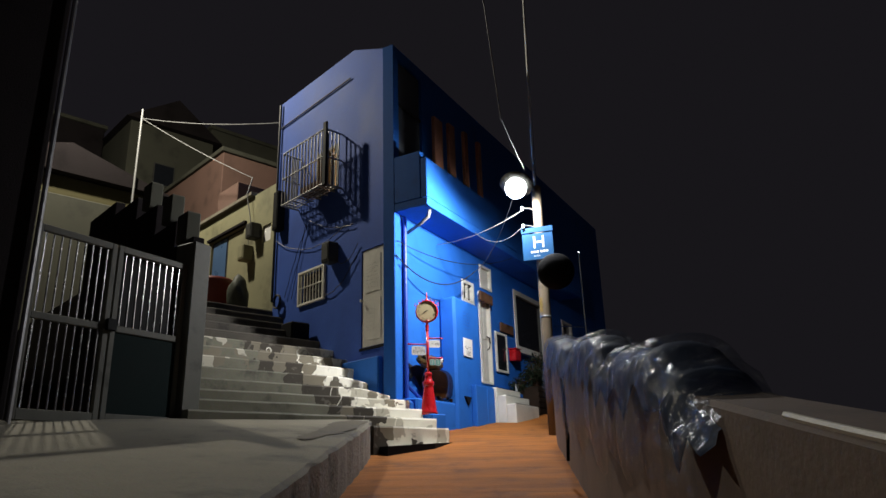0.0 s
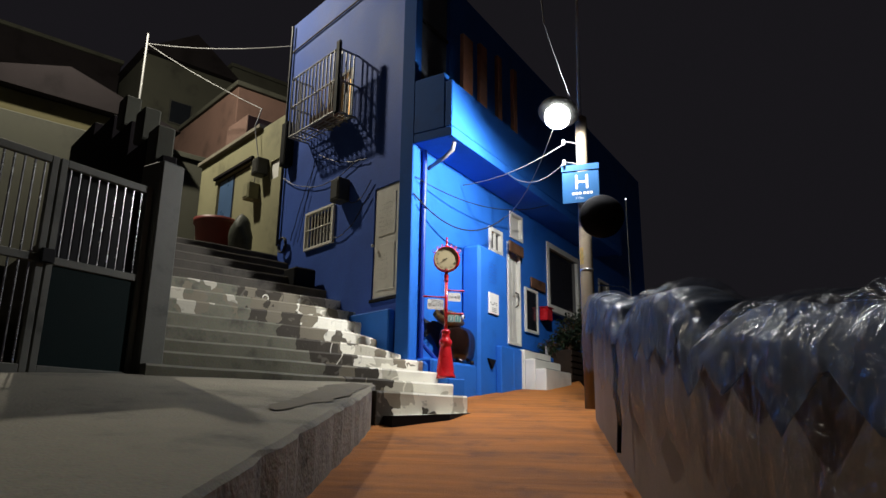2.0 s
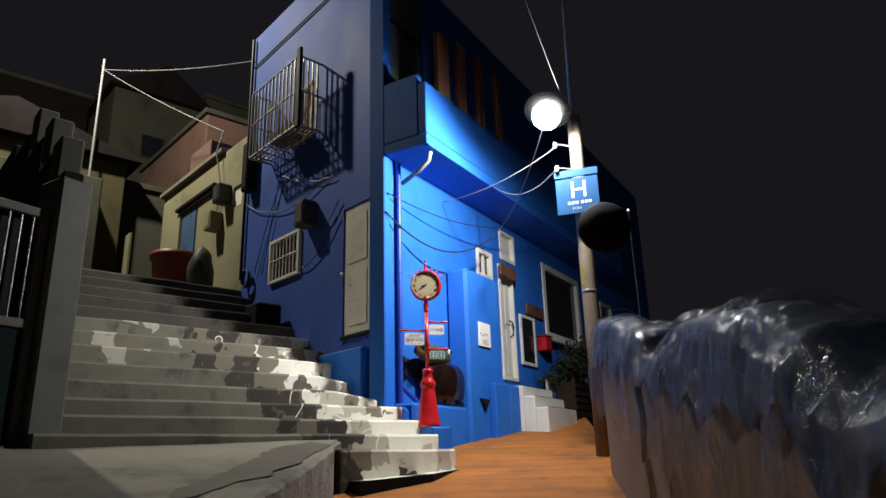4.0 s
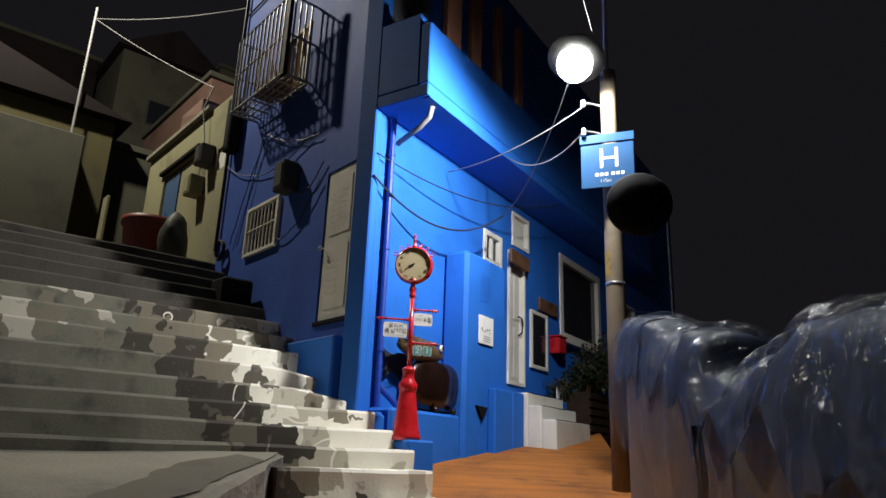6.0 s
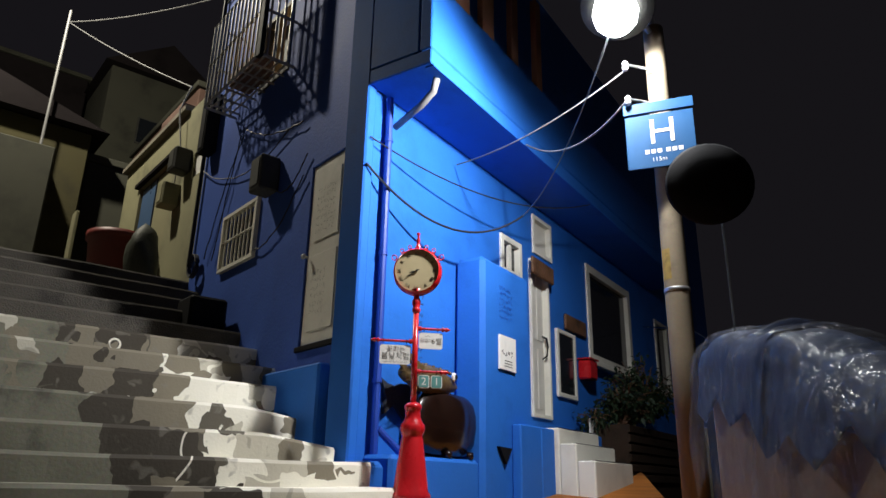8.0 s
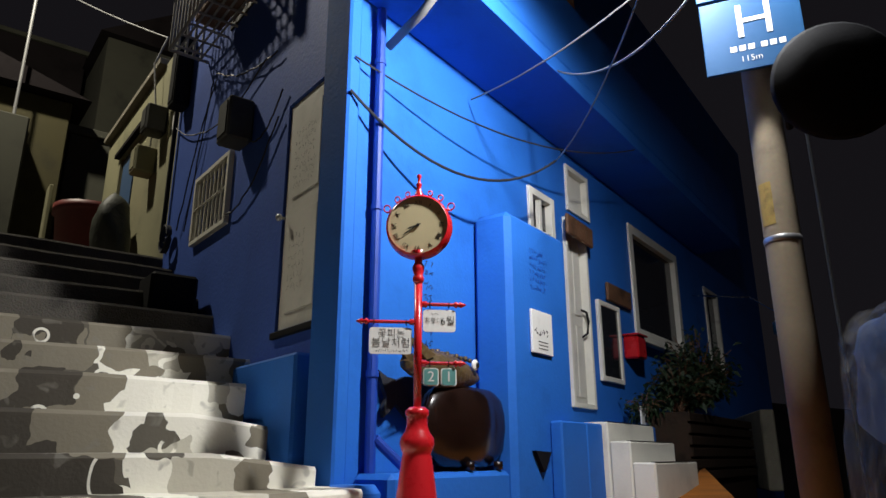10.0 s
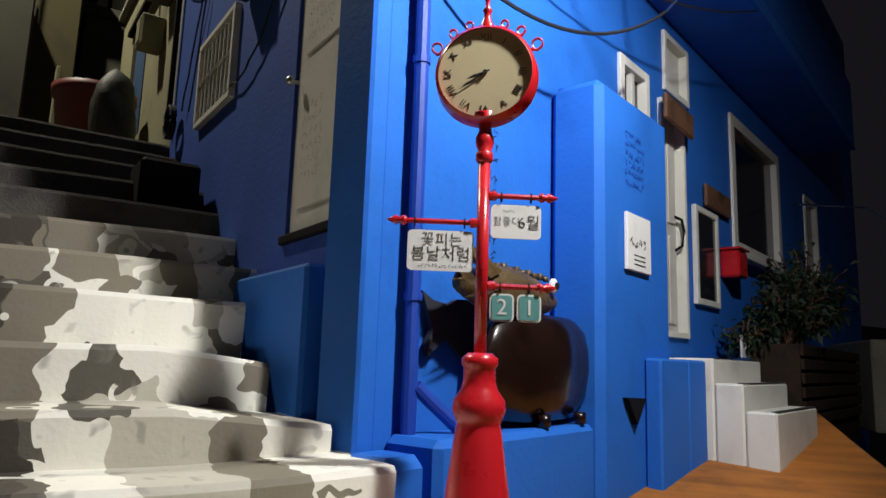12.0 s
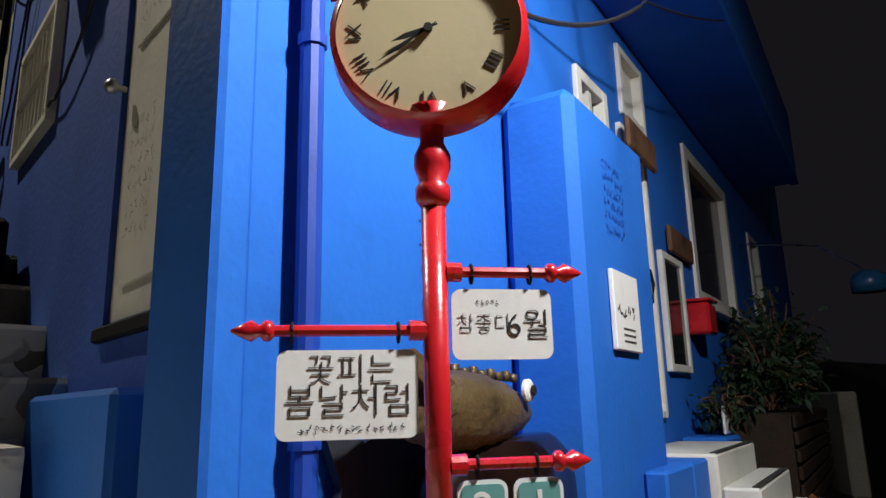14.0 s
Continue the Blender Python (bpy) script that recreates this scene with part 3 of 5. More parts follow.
# balcony: slab, front parapet and the end that looks down the lane
BAL = -0.76
one_box("balcony_slab", (0.0, BAL, 6.34), (9.0, -0.01, 6.5), M_BLUE, HOUSE, m=FRONT, bevel=0.01)
one_box("balcony_front", (0.0, BAL, 6.51), (9.0, BAL + 0.14, 7.33), M_BLUE, HOUSE, m=FRONT, bevel=0.012)
one_box("balcony_end", (0.0, BAL + 0.15, 6.51), (0.14, -0.01, 7.5), M_BLUE, HOUSE, m=FRONT, bevel=0.012)
one_box("balcony_drip_edge", (0.03, BAL - 0.012, 6.315), (9.0, BAL + 0.09, 6.335), M_BLUE, HOUSE, m=FRONT, bevel=0.004)
scr = one_box("balcony_screen", (0.21, 0.06, 7.56), (1.14, 0.1, 9.89), M_CURTAIN, HOUSE, "grey sheet screen", m=FRONT, bevel=0.004)
one_box("screen_rail", (0.21, 0.02, 8.82), (1.14, 0.055, 8.88), M_GATE, scr, m=FRONT, bevel=0.004)
for u, w, top in ((0.4, 0.34, 8.42), (1.02, 0.26, 8.55), (1.72, 0.17, 8.66), (2.4, 0.16, 8.7)):
    one_box("timber_post", (u, BAL + 0.02, 7.34), (u + w, BAL + 0.1, top), M_TIMBER, HOUSE, "reddish-brown timber upright", m=FRONT)

# lower buttress with the small plaque, plinth by the steps and the ledge under the jar
one_box("buttress", (1.65, -0.38, 1.8), (2.755, -0.004, 4.95), M_BLUE, HOUSE, m=FRONT, bevel=0.05)
one_box("plinth", (2.25, -0.5, 1.8), (2.755, -0.385, 3.18), M_BLUE, HOUSE, m=FRONT, bevel=0.015)
one_box("plinth", (2.758, -0.5, 1.8), (3.115, -0.004, 3.18), M_BLUE, HOUSE, m=FRONT, bevel=0.015)
one_box("ledge", (0.18, -0.34, 1.7), (1.645, -0.004, 2.78), M_BLUE, HOUSE, m=FRONT, bevel=0.035)
one_box("corner_plinth", (-0.1, -0.3, 1.9), (0.175, -0.004, 2.72), M_BLUE, HOUSE, m=FRONT, bevel=0.05)
one_box("pilaster", (-0.03, -0.035, 2.0), (0.1, -0.003, 6.33), M_BLUE, HOUSE, m=FRONT, bevel=0.02)
bm = bmesh.new()
box(bm, (8.03, 9.98, 2.6), (8.165, 11.75, 3.58), bevel=0.02)
part("side_plinth", bm, M_BLUE, HOUSE)


def front_frame(name, hole, material, label, rail=None, depth=0.09, width=0.07, pane=M_GLASSDARK, mull=()):
    """A frame round an opening of the front wall, with its pane set back."""
    u0, u1, z0, z1 = hole
    fr = part(name, frame_bm(u0, u1, z0, z1, width, 0.03, depth), material, HOUSE, label)
    bm = bmesh.new()
    box(bm, (u0 + width, 0.05, z0 + width), (u1 - width, 0.06, z1 - width), FRONT)
    part("pane", bm, pane, fr)
    for u in mull:
        one_box("mullion", (u - 0.03, -0.005, z0 + width), (u + 0.03, 0.045, z1 - width), material, fr, m=FRONT, bevel=0.004)
    return fr


def frame_bm(u0, u1, z0, z1, w, out, depth):
    bm = bmesh.new()
    box(bm, (u0, -out, z0), (u0 + w, depth, z1), FRONT, 0.005)
    box(bm, (u1 - w, -out, z0), (u1, depth, z1), FRONT, 0.005)
    box(bm, (u0 + w, -out + 0.002, z0), (u1 - w, depth, z0 + w), FRONT, 0.005)
    box(bm, (u0 + w, -out + 0.002, z1 - w), (u1 - w, depth, z1), FRONT, 0.005)
    return bm


front_frame("window", SQ, M_WHITE, "small square white two-pane window", mull=((SQ[0] + SQ[1]) / 2,), width=0.08)
front_frame("transom_window", TRANS, M_WHITE, "white-framed transom above the door", pane=M_WHITE, width=0.06)
front_frame("window", WIN, M_WHITE, "large dark window in a white frame", width=0.13, depth=0.2)
front_frame("window", FARWIN, M_WHITE, "narrow window in shade", width=0.08)
# doors
fd = part("door", frame_bm(*DOOR, 0.05, 0.04, 0.15), M_WHITE, HOUSE, "white front door, shut")
bm = bmesh.new()
box(bm, (DOOR[0] + 0.05, 0.05, DOOR[2]), (DOOR[1] - 0.05, 0.09, DOOR[3] - 0.05), FRONT, 0.004)
leaf = part("door_leaf", bm, M_DOOR, fd)
for z0, z1 in ((3.5, 4.3), (4.42, 5.36)):
    for u0, u1 in ((3.63, 3.79), (3.84, 4.01)):
        one_box("door_panel", (u0, 0.035, z0), (u1, 0.048, z1), M_DOOR, fd, m=FRONT, bevel=0.01)
bm = bmesh.new()
tube(bm, [FRONT @ Vector(v) for v in ((3.99, 0.04, 4.18), (3.99, -0.03, 4.22), (4.0, -0.045, 4.35), (3.99, -0.03, 4.46), (3.99, 0.04, 4.5))], 0.014)
part("handle", bm, M_BLACK, fd, "black wrought iron pull handle")

S = side(8.17, 9.64)
sd = one_box("door", (-1.02, 0.02, 3.83), (-0.31, 0.06, 5.79), M_DOOR, HOUSE, "old pale side door, shut, with scuffs", m=S, bevel=0.006)
for z0, z1 in ((3.95, 4.75), (4.9, 5.65)):
    one_box("door_panel", (-0.9, 0.008, z0), (-0.43, 0.018, z1), M_DOOR, sd, m=S, bevel=0.005)
one_box("threshold", (-1.06, -0.03, 3.76), (-0.27, 0.1, 3.815), M_BLACK, sd, m=S)
part("knob", lathe([(0.012, 0), (0.012, 0.03), (0.03, 0.045), (0.03, 0.065), (0.012, 0.08)], 12, S @ pose(-0.97, 0.0, 4.75, 90)), M_METAL, sd, "steel knob", smooth=True)
rnd = random.Random(4)
bm = bmesh.new()
scribble(bm, rnd, -0.86, -0.5, 4.96, 5.5, 7, S @ Matrix.Translation((0, 0.006, 0)), 0.003)
scribble(bm, rnd, -0.86, -0.6, 4.1, 4.6, 6, S @ Matrix.Translation((0, 0.006, 0)), 0.003)
part("scrawl", bm, M_GATE, sd)["kind"] = "stuff"

# barred window low on the side wall
SG = S @ Matrix.Translation((0.28, 0, -0.09))
gw = thing("window_grille", "white steel bars over a small side window", "window grille")
one_box("pane", (-3.56, 0.09, 5.21), (-2.61, 0.1, 5.89), M_GLASSDARK, gw, m=SG, bevel=0)
bm = bmesh.new()
for lo, hi in (((-3.6, -0.05, 5.16), (-2.57, 0.02, 5.21)), ((-3.6, -0.05, 5.89), (-2.57, 0.02, 5.94)), ((-3.6, -0.052, 5.215), (-3.55, 0.02, 5.885)), ((-2.62, -0.052, 5.215), (-2.57, 0.02, 5.885))):
    box(bm, lo, hi, SG, 0.004)
part("frame", bm, M_WHITE, gw)
for i in range(8):
    bm = bmesh.new()
    u = -3.48 + i * 0.115
    tube(bm, [SG @ Vector((u, -0.02, 5.21)), SG @ Vector((u, -0.02, 5.89))], 0.013, 6)
    part("bar", bm, M_WHITE, gw)
bm = bmesh.new()
tube(bm, [SG @ Vector((-3.55, -0.035, 5.56)), SG @ Vector((-2.62, -0.035, 5.56))], 0.013, 6)
part("cross_bar", bm, M_WHITE, gw)


def window_cage():
    """Projecting steel cage round the upper side window."""
    cage = thing("window_cage", "projecting steel burglar cage round a lit upper window", "window cage")
    y0, y1, z0, z1, out = 11.4, 13.1, 7.43, 8.73, 0.45
    x0, x1 = 8.16 - out, 8.165

    def rod(name, a, b, r=0.016):
        bm = bmesh.new()
        tube(bm, [a, b], r, 6)
        part(name, bm, M_CAGE, cage)

    for z in (z0, (z0 + z1) / 2, z1):
        rod("rail", (x0, y0, z), (x0, y1, z), 0.02)
        for y in (y0, y1):
            rod("rail", (x0, y, z), (x1, y, z), 0.02)
    for i in range(14):
        y = y0 + (y1 - y0) * i / 13
        rod("bar", (x0, y, z0), (x0, y, z1))
        if i % 2 == 0:
            rod("floor_bar", (x0, y, z0), (x1, y, z0), 0.014)
    for i in range(1, 5):
        x = x0 + (x1 - x0) * i / 5
        for y in (y0, y1):
            rod("bar", (x, y, z0), (x, y, z1))
        rod("floor_bar", (x, y0, z0 + 0.018), (x, y1, z0 + 0.018), 0.014)
    one_box("tray", (x0 + 0.06, 11.75, z0 + 0.04), (x1 - 0.1, 12.45, z0 + 0.22), M_PINK, cage, "faded cardboard tray")
    one_box("post", (x0 - 0.03, 11.33, 7.38), (x0 + 0.03, 11.45, 8.88), M_BLACK, cage)


window_cage()
SU = S @ Matrix.Translation((0.35, 0, -0.12))
up = thing("window_upper", "lit upper side window with warm light behind", "window", kind="structure")
bm = bmesh.new()
for lo, hi in (((-3.1, -0.02, 7.6), (-3.03, 0.1, 8.7)), ((-2.32, -0.02, 7.6), (-2.25, 0.1, 8.7)), ((-3.03, -0.018, 8.63), (-2.32, 0.1, 8.7)), ((-3.03, -0.018, 7.6), (-2.32, 0.1, 7.67)), ((-2.7, -0.01, 7.67), (-2.65, 0.09, 8.63))):
    box(bm, lo, hi, SU, 0.004)
part("window_frame", bm, M_GATE, up)
one_box("lit_blind", (-2.62, 0.16, 7.68), (-2.33, 0.17, 8.62), M_WARM, up, "warm glowing blind", m=SU, bevel=0)
one_box("lit_blind", (-3.02, 0.16, 7.68), (-2.72, 0.17, 8.62), M_CURTAIN, up, m=SU, bevel=0)

# meter boxes, condensers and cables on the side walls
def wall_box(name, y0, y1, z0, z1, x0, depth, material, label, cat, lid=True):
    t = thing(name, label, cat)
    one_box("casing", (x0 - depth, y0, z0), (x0, y1, z1), material, t, bevel=0.02)
    if lid:
        one_box("cover", (x0 - depth - 0.012, y0 + 0.04, z0 + 0.05), (x0 - depth - 0.001, y1 - 0.04, z1 - 0.05), material, t, bevel=0.005)
    return t


wall_box("meter_box", 11.46, 11.76, 5.76, 6.2, 8.165, 0.25, M_GATE, "grey electricity meter box on the blue wall", "meter box")
wall_box("meter_box", 13.7, 13.95, 7.1, 8.1, 8.165, 0.2, M_BLACK, "tall dark service box at the wall's end", "meter box")
GX = 8.24
wall_box("meter_box", 14.95, 15.25, 7.25, 7.65, GX, 0.28, M_GATE, "grey meter box on the cream wall", "meter box")
wall_box("meter_box", 15.3, 15.6, 6.75, 7.15, GX, 0.28, M_CREAM, "small cream service box on the cream wall", "meter box")


def cable(name, pts, r, material, label):
    bm = bmesh.new()
    tube(bm, pts, r, 6)
    return tagged(part(name, bm, material), label, "cable")


def wavy(a, b, drop, seed, amp=0.012):
    r = random.Random(seed)
    return [p + Vector((r.uniform(-amp, 0) * 0.5, r.uniform(-amp, amp), r.uniform(-amp, amp))) for p in sag(a, b, drop, 14)]


cable("cable", wavy((8.13, 14.0, 6.9), (8.13, 11.2, 6.5), 0.35, 1), 0.008, M_CABLE, "black cable looped across the blue side wall")
cable("cable", wavy((8.13, 12.7, 7.0), (8.13, 13.2, 5.3), -0.05, 2), 0.008, M_CABLE, "black cable hanging down the blue side wall")
cable("cable", wavy((8.13, 12.6, 6.95), (8.13, 13.5, 5.4), -0.15, 3), 0.008, M_CABLE, "black cable hanging down the blue side wall")
cable("cable", wavy((8.13, 11.5, 5.8), (8.13, 10.75, 6.0), 0.2, 4), 0.008, M_CABLE, "black cable below the meter box")
cable("cable", wavy((8.13, 12.0, 5.15), (8.13, 10.8, 5.75), 0.22, 5), 0.008, M_CABLE, "black cable below the meter box")
cable("cable", wavy((8.12, 12.55, 7.0), (8.12, 10.9, 6.45), 0.12, 21), 0.008, M_CABLE, "black cable slung from the cage to the door")
cable("cable", [(8.12, 14.05, z) for z in (10.6, 9.0, 8.2, 6.0, 5.4)], 0.03, M_CABLE, "thick black cable down the wall's end")
bm = bmesh.new()
for k in range(3):
    tube(bm, [(8.1 - 0.02 * k, 13.75 + 0.14 * math.cos(a), 5.35 + 0.16 * math.sin(a)) for a in np.linspace(0.2 * k, 6.2 + 0.2 * k, 18)], 0.016, 6)
tagged(part("cable_coil", bm, M_CABLE), "coil of black cable hung on the blue wall", "cable")

# downpipe at the corner with its crank, and the pale waste pipe under the balcony
pipe = thing("downpipe", "dark blue painted downpipe at the house corner", "pipe")
bm = bmesh.new()
tube(bm, [FRONT @ Vector(v) for v in ((0.28, -0.07, 6.3), (0.28, -0.07, 2.735))], 0.038, 10)
part("pipe", bm, M_BLUEPIPE, pipe)
bm = bmesh.new()
tube(bm, [FRONT @ Vector(v) for v in ((0.3, -0.09, 3.0), (0.36, -0.12, 2.94), (0.52, -0.2, 2.79))], 0.034, 10)
part("branch", bm, M_BLUEPIPE, pipe)
for z in (3.4, 4.6, 5.8):
    part("clip", lathe([(0.046, 0), (0.046, 0.04)], 10, FRONT @ pose(0.28, -0.07, z)), M_BLUEPIPE, pipe)
bm = bmesh.new()
tube(bm, [FRONT @ Vector(v) for v in ((0.36, -0.08, 6.0), (0.3, -0.45, 6.12), (0.26, -0.62, 6.2), (0.25, -0.66, 6.33))], 0.035, 10)
tagged(part("waste_pipe", bm, M_PALECABLE, smooth=True), "pale plastic waste pipe bent under the balcony", "pipe")
cable("cable", [FRONT @ p for p in sag((0.02, -0.05, 5.75), (4.0, -0.75, 6.3), 0.3)], 0.008, M_CABLE, "black cable slung along the front wall")
cable("cable", [FRONT @ p for p in sag((-0.02, -0.05, 5.45), (2.2, -0.6, 5.55), 0.42)], 0.012, M_CABLE, "black cable sagging below the balcony")

# ---- front of the house: boards, plaque, frames, box ----
def lines_plate(name, u0, u1, z0, z1, y, label, cat, rows, seed):
    t = thing(name, label, cat)
    one_box("board", (u0, y - 0.025, z0), (u1, y, z1), M_SIGN, t, m=FRONT, bevel=0.004)
    bm = bmesh.new()
    scribble(bm, random.Random(seed), u0 + 0.07, u1 - 0.05, z0 + 0.14, z1 - 0.14, rows, FRONT @ Matrix.Translation((0, y - 0.027, 0)), 0.013)
    part("writing", bm, M_INK, t)
    for k in range(3):
        bm = bmesh.new()
        z = z0 + 0.04 + 0.03 * k
        box(bm, (u0 + 0.1, y - 0.0275, z), (u1 - 0.1, y - 0.0262, z + 0.008), FRONT)
        part("text_bar", bm, M_GATE, t)
    return t


lines_plate("plaque", 1.96, 2.34, 3.74, 4.12, -0.384, "white square plaque with black brush writing on the blue wall", "plaque", 1, 8)
bm = bmesh.new()
scribble(bm, random.Random(12), 2.02, 2.3, 4.3, 4.7, 6, FRONT @ Matrix.Translation((0, -0.385, 0)), 0.008)
tagged(part("wall_writing", bm, M_BLUEPIPE), "dark blue hand lettering painted on the blue wall", "lettering", kind="stuff")
bm = bmesh.new()
scribble(bm, random.Random(13), 0.98, 1.06, 3.5, 4.6, 12, FRONT @ Matrix.Translation((0, -0.004, 0)), 0.007)
tagged(part("wall_writing", bm, M_INK), "column of dark hand lettering painted on the blue wall", "lettering", kind="stuff")
tagged(one_box("name_board", (3.2, -0.14, 5.36), (3.88, -0.1, 5.6), M_WOOD, m=FRONT @ pose(0, 0, 0, 0, 2, 0), bevel=0.015), "weathered brown wooden name board over the door", "sign")
tagged(one_box("name_board", (4.62, -0.06, 4.72), (5.4, -0.02, 4.95), M_WOOD, m=FRONT, bevel=0.012), "weathered wooden board beside the front door", "sign")
pic = thing("picture_frame", "white framed dark notice panel on the wall", "frame")
bm = frame_bm(4.32, 4.98, 3.72, 4.68, 0.06, 0.05, -0.002)
part("frame", bm, M_WHITE, pic)
one_box("panel", (4.38, -0.03, 3.78), (4.92, -0.004, 4.62), M_GLASSDARK, pic, m=FRONT, bevel=0)
one_box("window_sill", (5.45, -0.15, 4.31), (7.78, -0.034, 4.39), M_WHITE, HOUSE, "white window sill", m=FRONT, bevel=0.01)
rb = thing("mailbox", "small red metal mailbox on the blue wall", "mailbox")
one_box("body", (5.12, -0.2, 4.06), (5.42, -0.004, 4.34), M_RED, rb, m=FRONT, bevel=0.02)
one_box("lid", (5.1, -0.22, 4.345), (5.44, -0.004, 4.37), M_RED, rb, m=FRONT, bevel=0.006)
tagged(one_box("leaning_card", (4.75, -0.3, 3.23), (5.05, -0.28, 3.45), M_SIGN, m=FRONT @ pose(0, 0, 0, 0, 0, 0)), "white card leaning on the ledge by the plants", "card")

# white steps to the front door
ws = thing("entrance_steps", "white painted concrete steps up to the front door", "steps")
for off0, off1, z in ((0.004, 0.55, 3.2), (0.555, 0.76, 3.02), (0.765, 0.98, 2.83)):
    one_box("step", (3.12, -off1, 1.9), (4.4, -off0, z), M_WHITE, ws, m=FRONT, bevel=0.015)
    one_box("nosing", (3.16, -off1 + 0.005, z + 0.001), (4.36, -off1 + 0.05, z + 0.006), M_GATE, ws, m=FRONT, bevel=0)

# planter and plants
pl = thing("planter", "dark slatted timber planter against the house", "planter")
one_box("box", (5.0, -0.75, 2.3), (8.0, -0.3, 3.38), M_PLANTER, pl, m=FRONT)
one_box("wall_base", (4.505, -0.36, 2.2), (5.2, -0.004, 3.22), M_BLUE, HOUSE, m=FRONT, bevel=0.02)
for k in range(6):
    one_box("slat", (4.97, -0.785, 2.62 + k * 0.13), (8.03, -0.752, 2.72 + k * 0.13), M_PLANTER, pl, m=FRONT, bevel=0.006)


def leaf_bush(name, centre, rx, ry, rz, count, size, seed, label):
    r = random.Random(seed)
    t = thing(name, label, "plant")
    stem = bmesh.new()
    bm = bmesh.new()
    c = Vector(centre)
    for _ in range(int(count / 14)):
        d = Vector((r.gauss(0, 1), r.gauss(0, 1), abs(r.gauss(0.4, 0.8)))).normalized()
        tip = c + Vector((d.x * rx, d.y * ry, d.z * rz)) * r.uniform(0.55, 1.1)
        root = c + Vector((r.uniform(-0.3, 0.3) * rx, r.uniform(-0.2, 0.2) * ry, -0.25 * rz))
        pts = [root.lerp(tip, k / 5) + Vector((0, 0, 0.12 * math.sin(math.pi * k / 5))) for k in range(6)]
        tube(stem, pts, 0.006, 4)
        for k in range(14):
            p = root.lerp(tip, r.uniform(0.35, 1.05)) + Vector((r.uniform(-1, 1), r.uniform(-1, 1), r.uniform(-0.6, 1))) * 0.07
            a = Vector((r.uniform(-1, 1), r.uniform(-1, 1), r.uniform(-0.7, 0.6))).normalized()
            b = a.cross(Vector((r.uniform(-1, 1), r.uniform(-1, 1), 1))).normalized()
            l, w = size * r.uniform(0.6, 1.3), size * 0.22
            q = [p, p + a * l * 0.5 + b * w, p + a * l - Vector((0, 0, l * 0.25)), p + a * l * 0.5 - b * w]
            bm.faces.new([bm.verts.new(v) for v in q])
    part("stem_growth", stem, M_WOOD, t)["kind"] = "stuff"
    ob = part("foliage", bm, M_LEAF, t)
    ob["kind"] = "stuff"


leaf_bush("shrub", FRONT @ Vector((5.6, -0.55, 3.55)), 0.5, 0.4, 0.6, 900, 0.11, 1, "leafy green shrub in the dark planter")
leaf_bush("shrub", FRONT @ Vector((6.6, -0.5, 3.75)), 0.7, 0.4, 0.9, 1300, 0.12, 2, "tall dark green bush beside the window")
leaf_bush("shrub", FRONT @ Vector((4.95, -0.3, 3.35)), 0.3, 0.2, 0.35, 350, 0.09, 3, "small green plant on the ledge")
ub = thing("wall_lamp", "small blue shaded fixture on a bracket, unlit", "lamp")
part("shade", lathe([(0.2, 0), (0.2, 0.16), (0.13, 0.24), (0.03, 0.27)], 16, FRONT @ pose(8.4, -1.4, 4.7)), M_BLUEHEAD, ub, smooth=True)
bm = bmesh.new()
tube(bm, [FRONT @ Vector(v) for v in ((8.4, -1.4, 4.96), (8.5, -0.9, 5.35), (8.5, 0.0, 5.5))], 0.014, 6)
part("bracket", bm, M_STAINLESS, ub)

# ---- red clock post ----
PX, PY, PZ = 8.28, 8.885, 2.42
B = Matrix.Translation((PX, PY, PZ))
clock = thing("clock_post", "glossy red cast-iron street clock on a post with sign arms", "street clock")
one_box("footing", (PX - 0.12, PY - 0.2, ground_z(PX, PY) - 0.1), (PX + 0.22, PY + 0.24, PZ + 0.012), M_BLUE, HOUSE, bevel=0.02)
part("base", lathe([(0.155, 0.01), (0.155, 0.05), (0.135, 0.08), (0.12, 0.2), (0.085, 0.46), (0.08, 0.48), (0.09, 0.5), (0.1, 0.53), (0.095, 0.565), (0.07, 0.6), (0.06, 0.63), (0.06, 0.68), (0.068, 0.69), (0.068, 0.715), (0.045, 0.735)], 28, B), M_RED, clock, smooth=True)
part("shaft", lathe([(0.024, 0.72), (0.024, 1.46)], 16, B), M_RED, clock, smooth=True)
part("collar", lathe([(0.024, 1.46), (0.034, 1.475), (0.034, 1.5), (0.026, 1.51), (0.036, 1.54), (0.036, 1.565), (0.024, 1.59), (0.024, 1.62), (0.05, 1.66)], 20, B), M_RED, clock, smooth=True)
# the face looks down the lane
CF = B @ pose(0, 0, 1.82, 0, 0, -44)
R0 = 0.198
hub = lathe([(R0 - 0.012, -0.055), (R0, -0.05), (R0 + 0.008, -0.03), (R0, -0.008), (R0, 0.038), (R0 - 0.014, 0.05)], 48, CF @ pose(0, 0, 0, 90))
